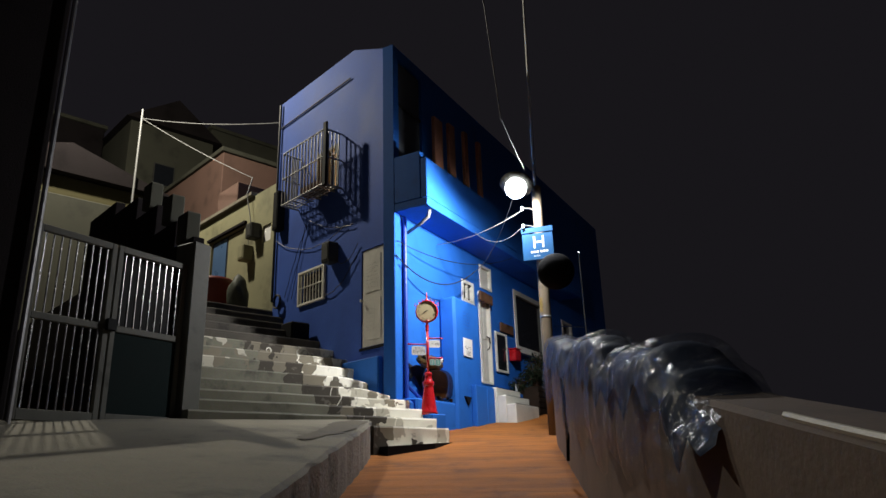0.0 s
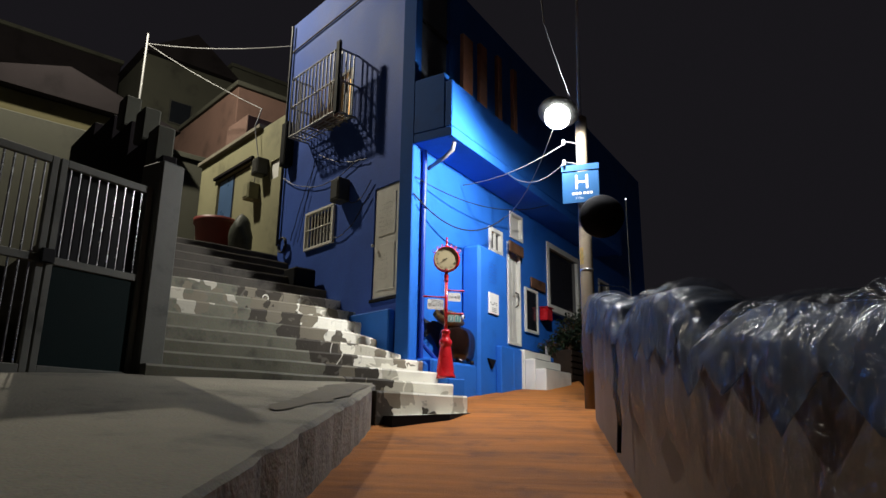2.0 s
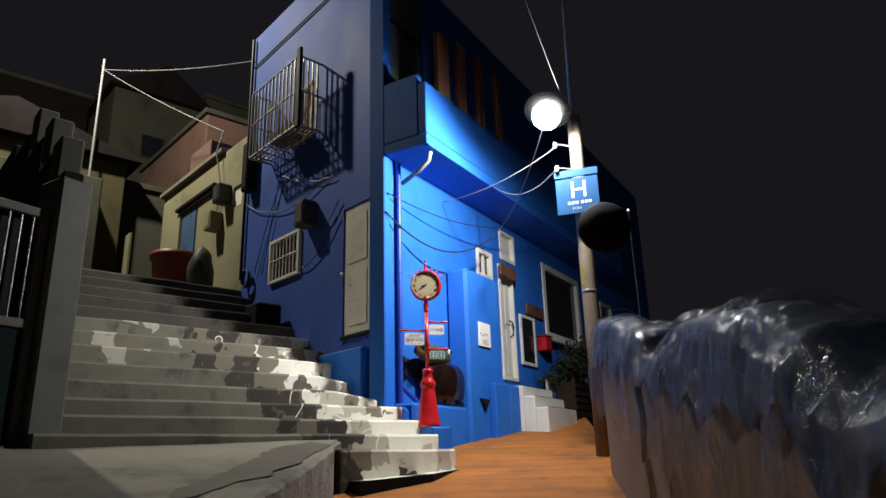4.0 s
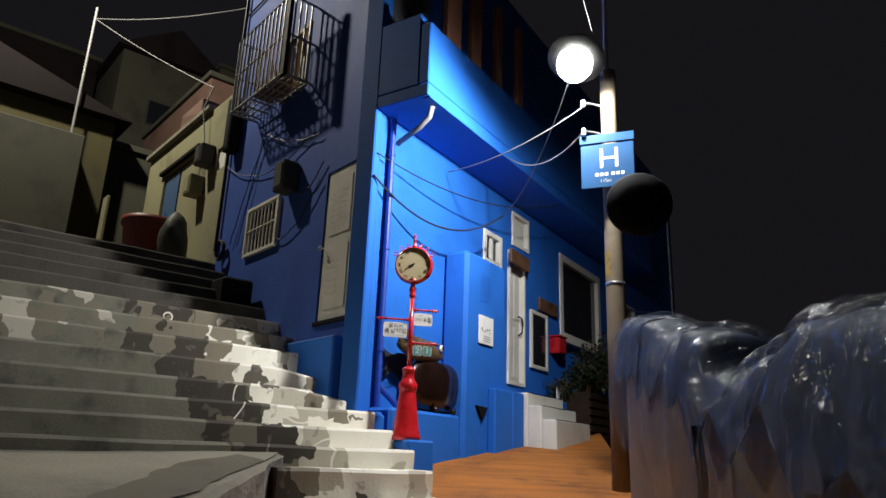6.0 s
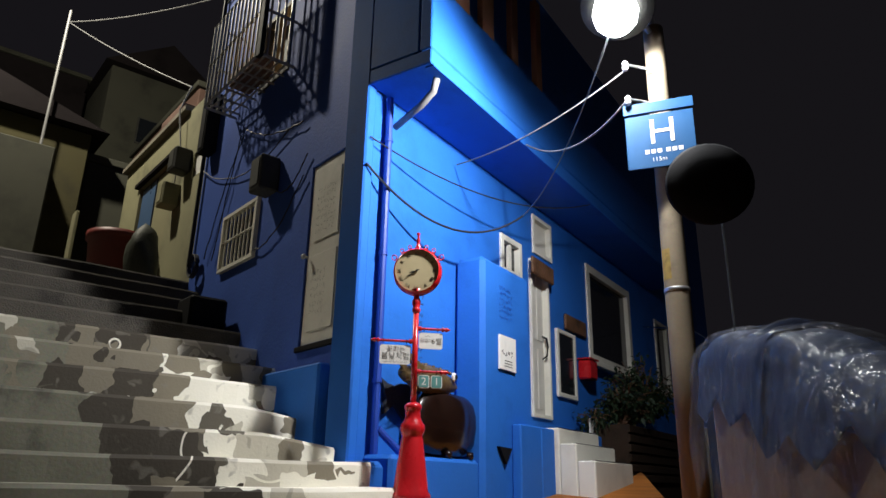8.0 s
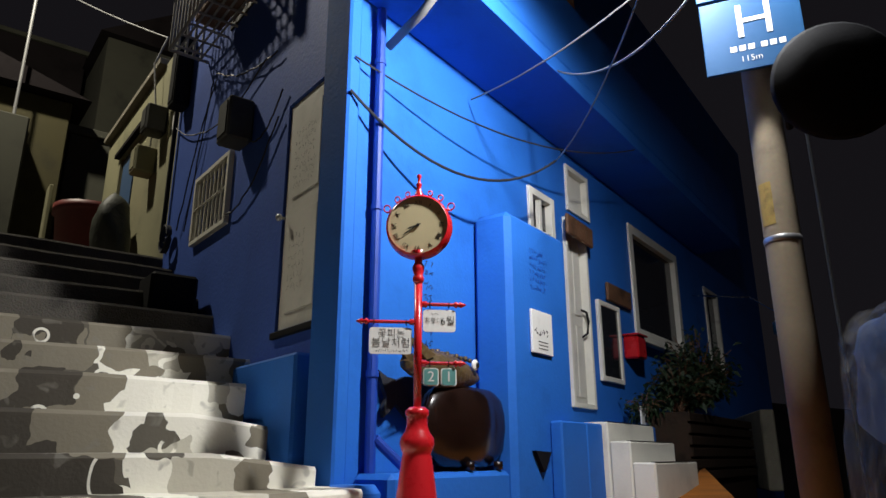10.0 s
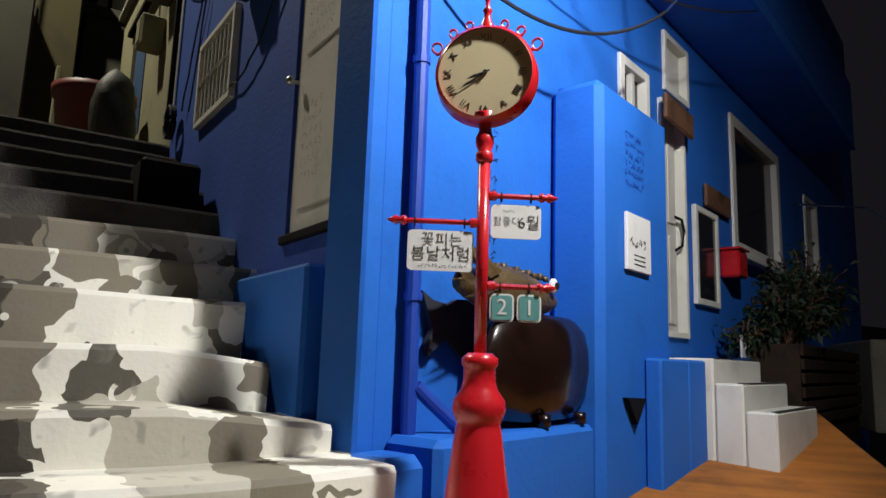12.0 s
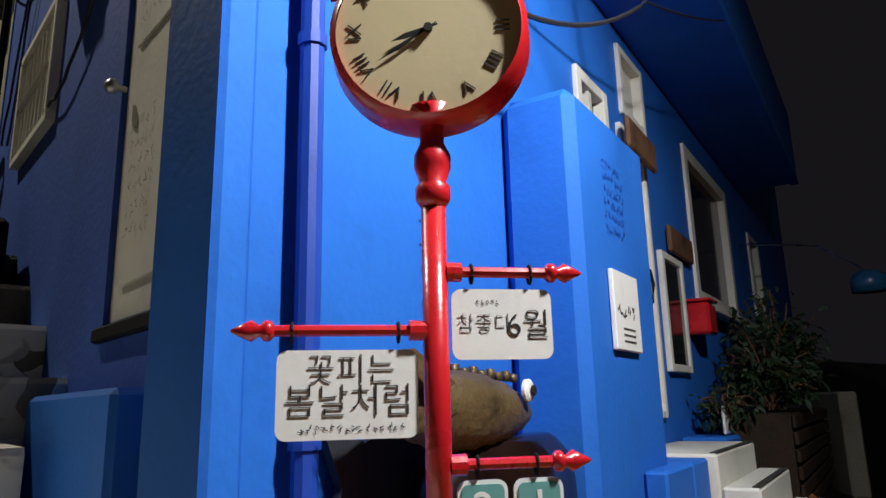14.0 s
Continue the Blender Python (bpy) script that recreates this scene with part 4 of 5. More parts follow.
# open the front of the drum so that the face lies inside it
bmesh.ops.delete(hub, geom=[f for f in hub.faces if len(f.verts) > 4], context="FACES_ONLY")
drum = part("clock_case", hub, M_RED, clock, smooth=True)
part("case_back", lathe([(R0 - 0.004, -0.057), (R0 - 0.004, -0.053)], 40, CF @ pose(0, 0, 0, 90)), M_RED, drum)
part("dial", lathe([(R0 - 0.012, 0.02), (R0 - 0.012, 0.036)], 48, CF @ pose(0, 0, 0, 90)), M_FACE, clock, "cream dial with black roman numerals")
for i, r in enumerate(("XII", "I", "II", "III", "IIII", "V", "VI", "VII", "VIII", "IX", "X", "XI")):
    text_mesh(r, 0.041, CF @ pose(0, -0.0375, 0, 90) @ pose(0, 0, 0, 0, 0, -30 * i) @ Matrix.Translation((0, 0.146, 0)), M_INK, clock, "numeral", 0.0008)
for l, w, ang in ((0.08, 0.0065, 250), (0.125, 0.0045, 236)):
    bm = bmesh.new()
    m = CF @ pose(0, -0.042, 0, 90) @ pose(0, 0, 0, 0, 0, -ang)
    q = [(-0.3 * w, -0.02), (0.3 * w, -0.02), (w, l * 0.6), (0, l), (-w, l * 0.6)]
    f = bm.faces.new([bm.verts.new(m @ Vector((x, y, 0))) for x, y in q])
    bmesh.ops.solidify(bm, geom=[f], thickness=0.002)
    part("clock_hand", bm, M_INK, clock)
part("hand_pin", lathe([(0.009, 0.03), (0.009, 0.046)], 10, CF @ pose(0, 0, 0, 90)), M_INK, clock)
part("finial", lathe([(0.035, 0.0), (0.028, 0.02), (0.016, 0.05), (0.014, 0.075), (0.02, 0.085), (0.011, 0.1), (0.008, 0.125), (0.016, 0.14), (0.0145, 0.152), (0.003, 0.158)], 14, B @ pose(0, 0, 2.012)), M_RED, clock, smooth=True)


def scroll(sx, ang, r):
    """A wrought curl standing on the rim of the clock case."""
    bm = bmesh.new()
    pts = []
    for t in np.linspace(0, 1, 18):
        a = sx * (ang + 0.12 * (t - 0.5))
        w = 2 * math.pi * 1.2 * t
        rad = r * (1 - 0.6 * t)
        c = Vector((math.sin(a), 0, math.cos(a))) * (R0 + r * 0.95)
        pts.append(CF @ (c + Vector((sx * rad * math.cos(w + 3.6), 0, rad * math.sin(w + 3.6)))))
    tube(bm, pts, 0.005, 6)
    part("scroll", bm, M_RED, clock)


for sx in (-1, 1):
    for ang, r in ((0.3, 0.028), (0.62, 0.03), (1.0, 0.036)):
        scroll(sx, ang, r)

ARM = B @ pose(0, 0, 0, 0, 0, -30)


def sign_arm(z, x0, x1):
    bm = bmesh.new()
    tube(bm, [ARM @ Vector((x0, 0, z)), ARM @ Vector((x1, 0, z))], 0.0105, 8)
    arm = part("sign_arm", bm, M_RED, clock)
    far = x1 if abs(x1) > abs(x0) else x0
    sgn = 1 if far > 0 else -1
    part("arm_finial", lathe([(0.011, 0), (0.019, 0.008), (0.019, 0.018), (0.01, 0.026), (0.02, 0.04), (0.003, 0.075)], 10, ARM @ pose(far, 0, z, 0, 90 * sgn)), M_RED, arm, smooth=True)
    near = x0 if far == x1 else x1
    part("arm_boss", lathe([(0.019, 0), (0.019, 0.03)], 10, ARM @ pose(near, 0, z, 0, 90 * sgn)), M_RED, arm)
    for x in (near + sgn * 0.05, far - sgn * 0.03):
        bm = bmesh.new()
        tube(bm, [ARM @ Vector((x, 0.012 * math.cos(a), z - 0.004 + 0.018 * math.sin(a))) for a in np.linspace(0, 6.28, 12)], 0.003, 5)
        part("hook", bm, M_BLACK, arm)
    return arm


def rounded_board(name, u0, u1, z0, z1, material, parent, label, y=0.0, r=0.018, t=0.006):
    bm = bmesh.new()
    pts = []
    for cx, cz, a0 in ((u1 - r, z1 - r, 0), (u0 + r, z1 - r, 90), (u0 + r, z0 + r, 180), (u1 - r, z0 + r, 270)):
        for k in range(5):
            a = radians(a0 + 22.5 * k)
            pts.append((cx + r * math.cos(a), cz + r * math.sin(a)))
    a = [bm.verts.new(ARM @ Vector((x, y - t / 2, z))) for x, z in pts]
    b = [bm.verts.new(ARM @ Vector((x, y + t / 2, z))) for x, z in pts]
    bm.faces.new(a)
    bm.faces.new(b[::-1])
    for i in range(len(a)):
        j = (i + 1) % len(a)
        bm.faces.new((a[i], b[i], b[j], a[j]))
    return part(name, bm, material, parent, label)


a1 = sign_arm(1.225, -0.02, -0.29)
s1 = rounded_board("sign_board", -0.285, -0.035, 1.035, 1.19, M_SIGN, clock, "white board with black brush lettering")
text_mesh("꽃피는", 0.058, ARM @ pose(-0.155, -0.0045, 1.153, 90), M_INK, s1, depth=0.0006)
text_mesh("봄날처럼", 0.062, ARM @ pose(-0.158, -0.0045, 1.098, 90), M_INK, s1, depth=0.0006)
bm = bmesh.new()
scribble(bm, random.Random(2), -0.24, -0.05, 1.045, 1.063, 1, ARM @ Matrix.Translation((0, -0.0042, 0)), 0.002)
part("small_writing", bm, M_INK, s1)
a2 = sign_arm(1.335, 0.02, 0.215)
s2 = rounded_board("sign_board", 0.03, 0.225, 1.17, 1.302, M_SIGN, clock, "white board with black brush lettering")
text_mesh("6월", 0.062, ARM @ pose(0.178, -0.0045, 1.232, 90), M_INK, s2, depth=0.0006)
text_mesh("참좋다", 0.039, ARM @ pose(0.092, -0.0045, 1.236, 90), M_INK, s2, depth=0.0006)
bm = bmesh.new()
scribble(bm, random.Random(6), 0.08, 0.135, 1.27, 1.283, 1, ARM @ Matrix.Translation((0, -0.0042, 0)), 0.002)
part("writing", bm, M_INK, s2)
a3 = sign_arm(0.985, 0.02, 0.21)
for u, ch in ((0.078, "2"), (0.182, "1")):
    tl = rounded_board("number_tile", u - 0.046, u + 0.046, 0.853, 0.958, M_SIGN, clock, "teal number tile with a pale border")
    rounded_board("tile_face", u - 0.039, u + 0.039, 0.86, 0.951, M_TEAL, tl, "", y=-0.004, r=0.012, t=0.003)
    text_mesh(ch, 0.085, ARM @ pose(u, -0.0065, 0.9055, 90), M_SIGN, tl, "digit", 0.0006)

# ---- fish sculpture and glazed jar on the ledge ----
def fish():
    bm = bmesh.new()
    n, seg = 26, 20
    rings = []
    for i in range(n + 1):
        t = i / n
        x = -0.42 + 0.92 * t
        h = 0.15 * (math.sin(math.pi * min(1, 0.12 + 0.88 * t)) ** 0.6) * (1.0 if t > 0.25 else 0.7 + 1.2 * t)
        h = max(h, 0.012)
        ring = []
        for k in range(seg):
            a = 2 * math.pi * k / seg
            bumpy = 1 + 0.05 * math.sin(9 * a + 40 * t)
            ring.append(bm.verts.new((x, 0.72 * h * math.cos(a) * bumpy, h * math.sin(a) * bumpy)))
        rings.append(ring)
    for a, b in zip(rings, rings[1:]):
        for k in range(seg):
            bm.faces.new((a[k], a[(k + 1) % seg], b[(k + 1) % seg], b[k]))
    bm.faces.new(rings[0][::-1])
    bm.faces.new(rings[-1])
    # tail fin, side fin, spiny back
    for poly in ([(-0.4, 0.0), (-0.6, 0.14), (-0.52, 0.0), (-0.58, -0.02)], [(-0.3, 0.03), (-0.5, 0.17), (-0.42, 0.19), (-0.2, 0.09)], [(-0.32, -0.06), (-0.46, -0.1), (-0.3, -0.02), (-0.12, 0.02)]):
        for y, s in ((-0.1, 1), (-0.07, -1)):
            bm.faces.new([bm.verts.new((x, y, z)) for x, z in poly][::s])
    for k in range(9):
        x = -0.12 + k * 0.06
        box(bm, (x, -0.01, 0.13), (x + 0.03, 0.01, 0.165 + 0.01 * (k % 2)))
    bmesh.ops.transform(bm, matrix=FRONT @ pose(0.87, -0.22, 3.49, 0, 2, 0) @ Matrix.Diagonal((1.02, 1.0, 0.86, 1)), verts=bm.verts)
    f = part("fish_sculpture", bm, M_FISH, smooth=True)
    f.data.materials.append(M_SIGN)
    return tagged(f, "brown carved fish sculpture resting on the dark jar", "sculpture")


fish()
eye = lathe([(0.042, 0), (0.042, 0.012), (0.03, 0.02)], 18, FRONT @ pose(1.2, -0.3, 3.555, 90))
ey = part("fish_eye", eye, M_SIGN)
ey.parent = bpy.data.objects["fish_sculpture"]
pu = part("pupil", lathe([(0.02, 0.02), (0.02, 0.025)], 14, FRONT @ pose(1.205, -0.305, 3.555, 90)), M_INK)
pu.parent = ey


def jar():
    bm = bmesh.new()
    seg = 48
    prof = [(0.12, 0.0), (0.3, 0.03), (0.42, 0.14), (0.47, 0.3), (0.46, 0.42), (0.41, 0.52), (0.33, 0.58), (0.28, 0.6)]
    rings = []
    for r, z in prof:
        ring = []
        for k in range(seg):
            a = 2 * math.pi * k / seg
            lobe = 1 - 0.13 * (abs(math.cos(3.0 * a + 0.2)) ** 7) * math.sin(math.pi * min(1, z / 0.62))
            ring.append(bm.verts.new((r * lobe * math.cos(a), 0.34 * r * lobe * math.sin(a), z)))
        rings.append(ring)
    for a, b in zip(rings, rings[1:]):
        for k in range(seg):
            bm.faces.new((a[k], a[(k + 1) % seg], b[(k + 1) % seg], b[k]))
    bm.faces.new(rings[0][::-1])
    bm.faces.new(rings[-1])
    bmesh.ops.transform(bm, matrix=FRONT @ pose(1.24, -0.18, 2.79) @ Matrix.Diagonal((1.24, 1, 1.0, 1)), verts=bm.verts)
    j = tagged(part("jar", bm, M_BROWN, smooth=True), "large dark brown glazed lobed jar on the blue ledge", "jar")
    for u in (1.12, 1.52):
        part("foot", lathe([(0.02, -0.018), (0.035, -0.01), (0.035, 0.05)], 12, FRONT @ pose(u, -0.3, 2.8)), M_BROWN, j, smooth=True)


jar()
bm = bmesh.new()
for poly in ([(0.37, 3.46), (0.46, 3.42), (0.56, 3.41), (0.56, 3.23), (0.49, 3.18), (0.43, 3.14), (0.42, 3.2), (0.46, 3.28)], [(0.562, 3.4), (0.66, 3.44), (1.0, 3.46), (1.0, 2.9), (0.84, 3.02), (0.7, 3.14), (0.562, 3.24)]):
    a = [bm.verts.new(FRONT @ Vector((u, -0.05, z))) for u, z in poly]
    b = [bm.verts.new(FRONT @ Vector((u, -0.02, z))) for u, z in poly]
    bm.faces.new(a)
    bm.faces.new(b[::-1])
    for i in range(len(a)):
        j = (i + 1) % len(a)
        bm.faces.new((a[i], b[i], b[j], a[j]))
tagged(part("fish_cutout", bm, M_TAIL), "dark fish tail cut-out fixed flat on the blue wall", "wall decoration")
bm = bmesh.new()
for poly in ([(1.92, 2.93), (2.2, 2.92), (2.06, 2.76)],):
    a = [bm.verts.new(FRONT @ Vector((u, -0.42, z))) for u, z in poly]
    b = [bm.verts.new(FRONT @ Vector((u, -0.383, z))) for u, z in poly]
    bm.faces.new(a)
    bm.faces.new(b[::-1])
    for i in range(3):
        j = (i + 1) % 3
        bm.faces.new((a[i], b[i], b[j], a[j]))
tagged(part("wall_bracket", bm, M_BLACK), "small black bracket on the blue wall", "bracket")

# ---- utility pole, street lamp, H sign, mirror ----
UX, UY = 9.83, 7.42
UZ = ground_z(UX, UY)
up_pole = thing("utility_pole", "round concrete utility pole with a faded yellow mark", "utility pole")
part("shaft", lathe([(0.104, UZ - 0.1), (0.101, UZ + 1.5), (0.09, 6.56), (0.088, 6.6), (0.06, 6.62)], 28), M_POLE, up_pole, smooth=True).location = (UX, UY, 0)
part("band", lathe([(0.1, 4.06), (0.104, 4.065), (0.104, 4.09), (0.1, 4.095)], 28), M_METAL, up_pole, "steel strap", smooth=True).location = (UX, UY, 0)
mark = lathe([(0.1005, 4.16), (0.0995, 4.42)], 28, pose(UX, UY, 0))
bmesh.ops.delete(mark, geom=[f for f in mark.faces if len(f.verts) > 4 or (f.calc_center_median() - Vector((UX, UY, 4.3))).dot(Vector((-0.85, 0.2, 0))) < 0.08], context="FACES")
part("yellow_mark", mark, M_POLEMARK, up_pole, "worn yellow paint mark")
for z in (5.75, 6.1):
    bm = bmesh.new()
    tube(bm, [(UX - 0.13, UY - 0.02, z), (UX - 0.2, UY + 0.05, z + 0.03), (UX - 0.33, UY + 0.1, z + 0.02)], 0.012, 6)
    ins = part("cable_hook", bm, M_METAL, up_pole)
    part("insulator", lathe([(0.02, 0), (0.03, 0.02), (0.02, 0.05), (0.028, 0.07), (0.012, 0.09)], 10, pose(UX - 0.34, UY + 0.1, z - 0.04)), M_SIGN, ins, smooth=True)
sl = thing("street_lamp", "bright cold-white street lamp on a short arm", "street lamp")
part("lens", lathe([(0.02, -0.19), (0.11, -0.16), (0.17, -0.09), (0.19, 0.0), (0.17, 0.09), (0.1, 0.16)], 24, Matrix.Translation(LAMP + Vector((0, 0, 0.02)))), M_LENS, sl, "glowing lens", smooth=True).visible_shadow = False
part("hood", lathe([(0.31, 0.12), (0.3, 0.15), (0.16, 0.22), (0.04, 0.28)], 24, Matrix.Translation(LAMP) @ Matrix.Rotation(radians(26), 4, Vector((-0.29, 0.957, 0)))), M_GATE, sl, smooth=True)
bm = bmesh.new()
tube(bm, [LAMP + Vector((0, 0, 0.27)), LAMP + Vector((0.3, 0.06, 0.3)), (UX - 0.06, UY - 0.01, 6.52)], 0.025, 8)
part("arm", bm, M_METAL, sl)

HM = Matrix.Translation((9.64, 7.33, 0)) @ pose(0, 0, 0, 0, 0, -61)
hs = thing("hotel_sign", "blue square sign with a white letter on the pole", "sign")
one_box("panel", (-0.28, -0.01, 5.1), (0.28, 0.012, 5.6), M_HSIGN, hs, m=HM, bevel=0.003)
one_box("header", (-0.29, -0.014, 5.62), (0.29, 0.014, 5.72), M_HSIGN, hs, "pale blue header strip", m=HM, bevel=0.003)
one_box("bracket", (-0.05, 0.015, 5.3), (0.05, 0.06, 5.4), M_METAL, hs, m=HM)
text_mesh("H", 0.33, HM @ pose(0.02, -0.013, 5.42, 90), M_SIGN, hs, depth=0.001)
for u in (-0.13, -0.08, -0.03, 0.04, 0.09, 0.14):
    bm = bmesh.new()
    box(bm, (u, -0.0125, 5.23), (u + 0.035, -0.0108, 5.265), HM)
    part("text_bar", bm, M_SIGN, hs)
text_mesh("115m", 0.055, HM @ pose(-0.02, -0.013, 5.17, 90), M_SIGN, hs, depth=0.001)

MC = Vector((9.46, 6.85, 4.73))
mi = thing("traffic_mirror", "round convex traffic mirror seen from its black back", "traffic mirror")
MM = look(MC, MC + Vector((0.80, 0.6, 0.12)))
part("shell", lathe([(0.31, -0.02), (0.32, 0.0), (0.3, 0.02), (0.17, 0.05), (0.04, 0.06)], 32, MM), M_BLACK, mi, smooth=True)
part("mirror_glass", lathe([(0.27, -0.022), (0.15, -0.05), (0.02, -0.06)], 32, MM), M_STAINLESS, mi, smooth=True)
bm = bmesh.new()
tube(bm, [MC + Vector((0.05, 0.04, 0)), (9.6, 7.2, 4.8), (UX, UY - 0.14, 4.75)], 0.022, 8)
part("bracket", bm, M_BLACK, mi)

def wire(a, b, drop, r, material, label):
    cable("overhead_wire", sag(a, b, drop), r, material, label)


wire((UX - 0.3, UY + 0.1, 6.1), FRONT @ Vector((1.6, -0.05, 6.1)), 0.12, 0.008, M_PALECABLE, "pale service wire from pole to house")
wire((UX - 0.35, UY + 0.1, 5.75), FRONT @ Vector((2.0, -0.76, 6.35)), 0.25, 0.01, M_PALECABLE, "pale service wire from pole to house")
wire(LAMP + Vector((-0.05, 0, -0.1)), FRONT @ Vector((2.2, -0.6, 5.55)), 0.25, 0.008, M_PALECABLE, "pale wire drooping from the lamp")
wire((UX - 0.25, UY - 0.3, 13.4), (UX - 0.04, UY, 6.6), 0.0, 0.026, M_SIGN, "bundle of cables down the pole")
wire((UX + 0.05, UY + 0.03, 6.6), (UX + 0.1, UY, 13.4), 0.0, 0.009, M_PALECABLE, "overhead wire from the pole top")
wire((7.45, 6.18, 6.69), (UX - 0.06, UY, 6.58), 0.05, 0.003, M_CABLE, "thin black wire from the pole to the overhead wire")
wire((7.45, 6.18, 6.69), (5.34, 4.92, 10.4), -0.03, 0.009, M_PALECABLE, "loose overhead wire above the lane")
wire((8.15, 14.05, 10.12), (6.7, 19.95, 12.2), 0.12, 0.011, M_PALECABLE, "overhead wire across the houses")
wire((8.26, 15.6, 9.14), (6.7, 19.95, 12.2), 0.08, 0.011, M_PALECABLE, "overhead wire across the houses")
bm = bmesh.new()
tube(bm, [(8.26, 15.6, 9.16), (8.1, 15.55, 8.6), (8.15, 15.35, 7.8), (8.18, 15.5, 7.2)], 0.014, 6)
tagged(part("cable", bm, M_PALECABLE), "grey cable down the cream wall", "cable")

# ---- lane wall with covered goods ----
WD, WN = Vector((0.7555, 0.6552, 0)), Vector((0.6552, -0.7555, 0))
W0 = Vector((5.96, 4.14, 0))          # a point on its lane side
R_A, R_B = -4.65, 3.95


def lane_wall():
    bm = bmesh.new()
    cols = []
    n = 50
    for i in range(n + 1):
        r = -13 + (R_B + 13) * i / n
        p = W0 + WD * r
        g = ground_z(p.x, p.y)
        top = g + 1.24
        w = 0.012 * noise.noise(p * 1.5)
        a, b = p + WN * w, p + WN * 0.28
        cols.append([bm.verts.new((a.x, a.y, g - 0.3)), bm.verts.new((a.x, a.y, top - 0.02)), bm.verts.new((a.x + 0.013, a.y - 0.015, top)), bm.verts.new((b.x, b.y, top)), bm.verts.new((b.x, b.y, g - 4.5))])
    for a, b in zip(cols, cols[1:]):
        for k in range(5):
            bm.faces.new((a[k], b[k], b[(k + 1) % 5], a[(k + 1) % 5]))
    bm.faces.new(cols[0])
    bm.faces.new(cols[-1][::-1])
    return tagged(part("wall_lane", bm, M_LWALL), "beige rendered parapet wall along the sloping lane", "wall", kind="structure")


lane_wall()
# heights of the goods along the wall, above the lane
GOODS = [(-4.7, 1.19), (-4.45, 1.22), (-4.15, 1.34), (-3.8, 1.45), (-3.2, 1.42), (-2.75, 1.42), (-2.15, 1.32), (-1.8, 1.46), (-1.3, 1.55), (-0.9, 1.53), (-0.3, 1.52), (0.1, 1.42), (0.45, 1.29), (0.7, 1.31), (0.95, 1.47), (1.25, 1.5), (1.65, 1.42), (1.9, 1.47), (2.5, 1.59), (3.0, 1.57), (3.5, 1.62), (4.0, 1.55)]


def top_h(r):
    """Smooth run over the goods, with small lumps."""
    r = min(max(r, GOODS[0][0]), GOODS[-1][0] - 1e-6)
    for (a, ha), (b, hb) in zip(GOODS, GOODS[1:]):
        if a <= r < b:
            f = (r - a) / (b - a)
            f = f * f * (3 - 2 * f)
            return ha + (hb - ha) * f + 0.02 * noise.noise(Vector((r * 5, 0, 7)))
    return GOODS[-1][1]


def drape(name, material, label, r0, r1, hem, swell, crumple, seed, dr=0.05, back=0.5):
    """A sheet thrown over the wall: it hangs on the lane side, goes over the goods on top and down behind."""
    bm = bmesh.new()
    cols = []
    n = int((r1 - r0) / dr)
    for i in range(n + 1):
        r = r0 + (r1 - r0) * i / n
        p0 = W0 + WD * r
        g = ground_z(p0.x, p0.y)
        t = top_h(r) + swell
        col = []
        h0 = min(hem(r), t - 0.12)
        for k in range(34):
            f = k / 33
            if f < 0.6:
                z = max(h0, 0.35 + (t - 0.1 - 0.35) * f / 0.6)
                off = -0.03 - swell - 0.05 * max(0.0, math.sin(math.pi * (z - 0.4)))
            elif f < 0.87:
                a = (f - 0.6) / 0.27 * math.pi
                z, off = t - 0.1 + 0.1 * math.sin(a) ** 0.7, 0.14 - (0.17 + swell) * math.cos(a)
            else:
                z, off = t - 0.1 - (f - 0.87) / 0.13 * back, 0.31 + swell
            q = Vector((r * 1.7, z * 1.5, off * 2 + seed))
            up = min(1.0, max(0.0, (f - 0.35) / 0.25))
            d = crumple * (noise.noise(q) + 0.45 * noise.noise(q * 2.6) + (0.25 + up) * (1.0 * (0.35 - abs(noise.noise(q * 3.1))) + 0.6 * (0.3 - abs(noise.noise(q * 6.5 + Vector((5, 1, 2)))))))
            pt = p0 + WN * (off - (d + 0.6 * crumple) * (1 if f < 0.6 else 0)) + Vector((0, 0, g + z + d * 0.7 * up))
            col.append(bm.verts.new(pt))
        cols.append(col)
    for a, b in zip(cols, cols[1:]):
        for k in range(33):
            bm.faces.new((a[k], b[k], b[k + 1], a[k + 1]))
    bmesh.ops.remove_doubles(bm, verts=bm.verts, dist=0.0008)
    return tagged(part(name, bm, material, smooth=name == "tarpaulin"), label, "cover")


def teeth(r, period, seed):
    """A ragged hem: pointed tongues of uneven depth."""
    k = math.floor(r / period)
    f = r / period - k
    deep = random.Random(seed * 1000 + k).uniform(0.25, 1.0)
    return deep * (1 - abs(2 * f - 1)) ** 0.8


CUTS = [R_A, -3.1, -1.78, 0.05, 1.3, 2.65, R_B]
for k, (ra, rb) in enumerate(zip(CUTS, CUTS[1:])):
    drape("tarpaulin", M_TARP, "blue tarpaulin with a ragged hem draped over goods on the wall", ra - 0.03, rb + 0.03, lambda r: 1.27 - 0.24 * teeth(r, 0.58, 1) - 0.1 * math.sin(1.9 * r) ** 2, 0.004 * (k % 2), 0.016, 3.0 + 5 * k, dr=0.03)["group"] = "covers on the lane wall"
    drape("plastic_cover", M_PLASTIC, "crumpled clear plastic sheet over the blue tarpaulin", ra - 0.05, rb + 0.05, lambda r: 0.85 - 0.5 * teeth(r + 0.3, 1.3, 3), 0.026 + 0.008 * (k % 2), 0.036, 11.0 + 3 * k, dr=0.03)["group"] = "covers on the lane wall"
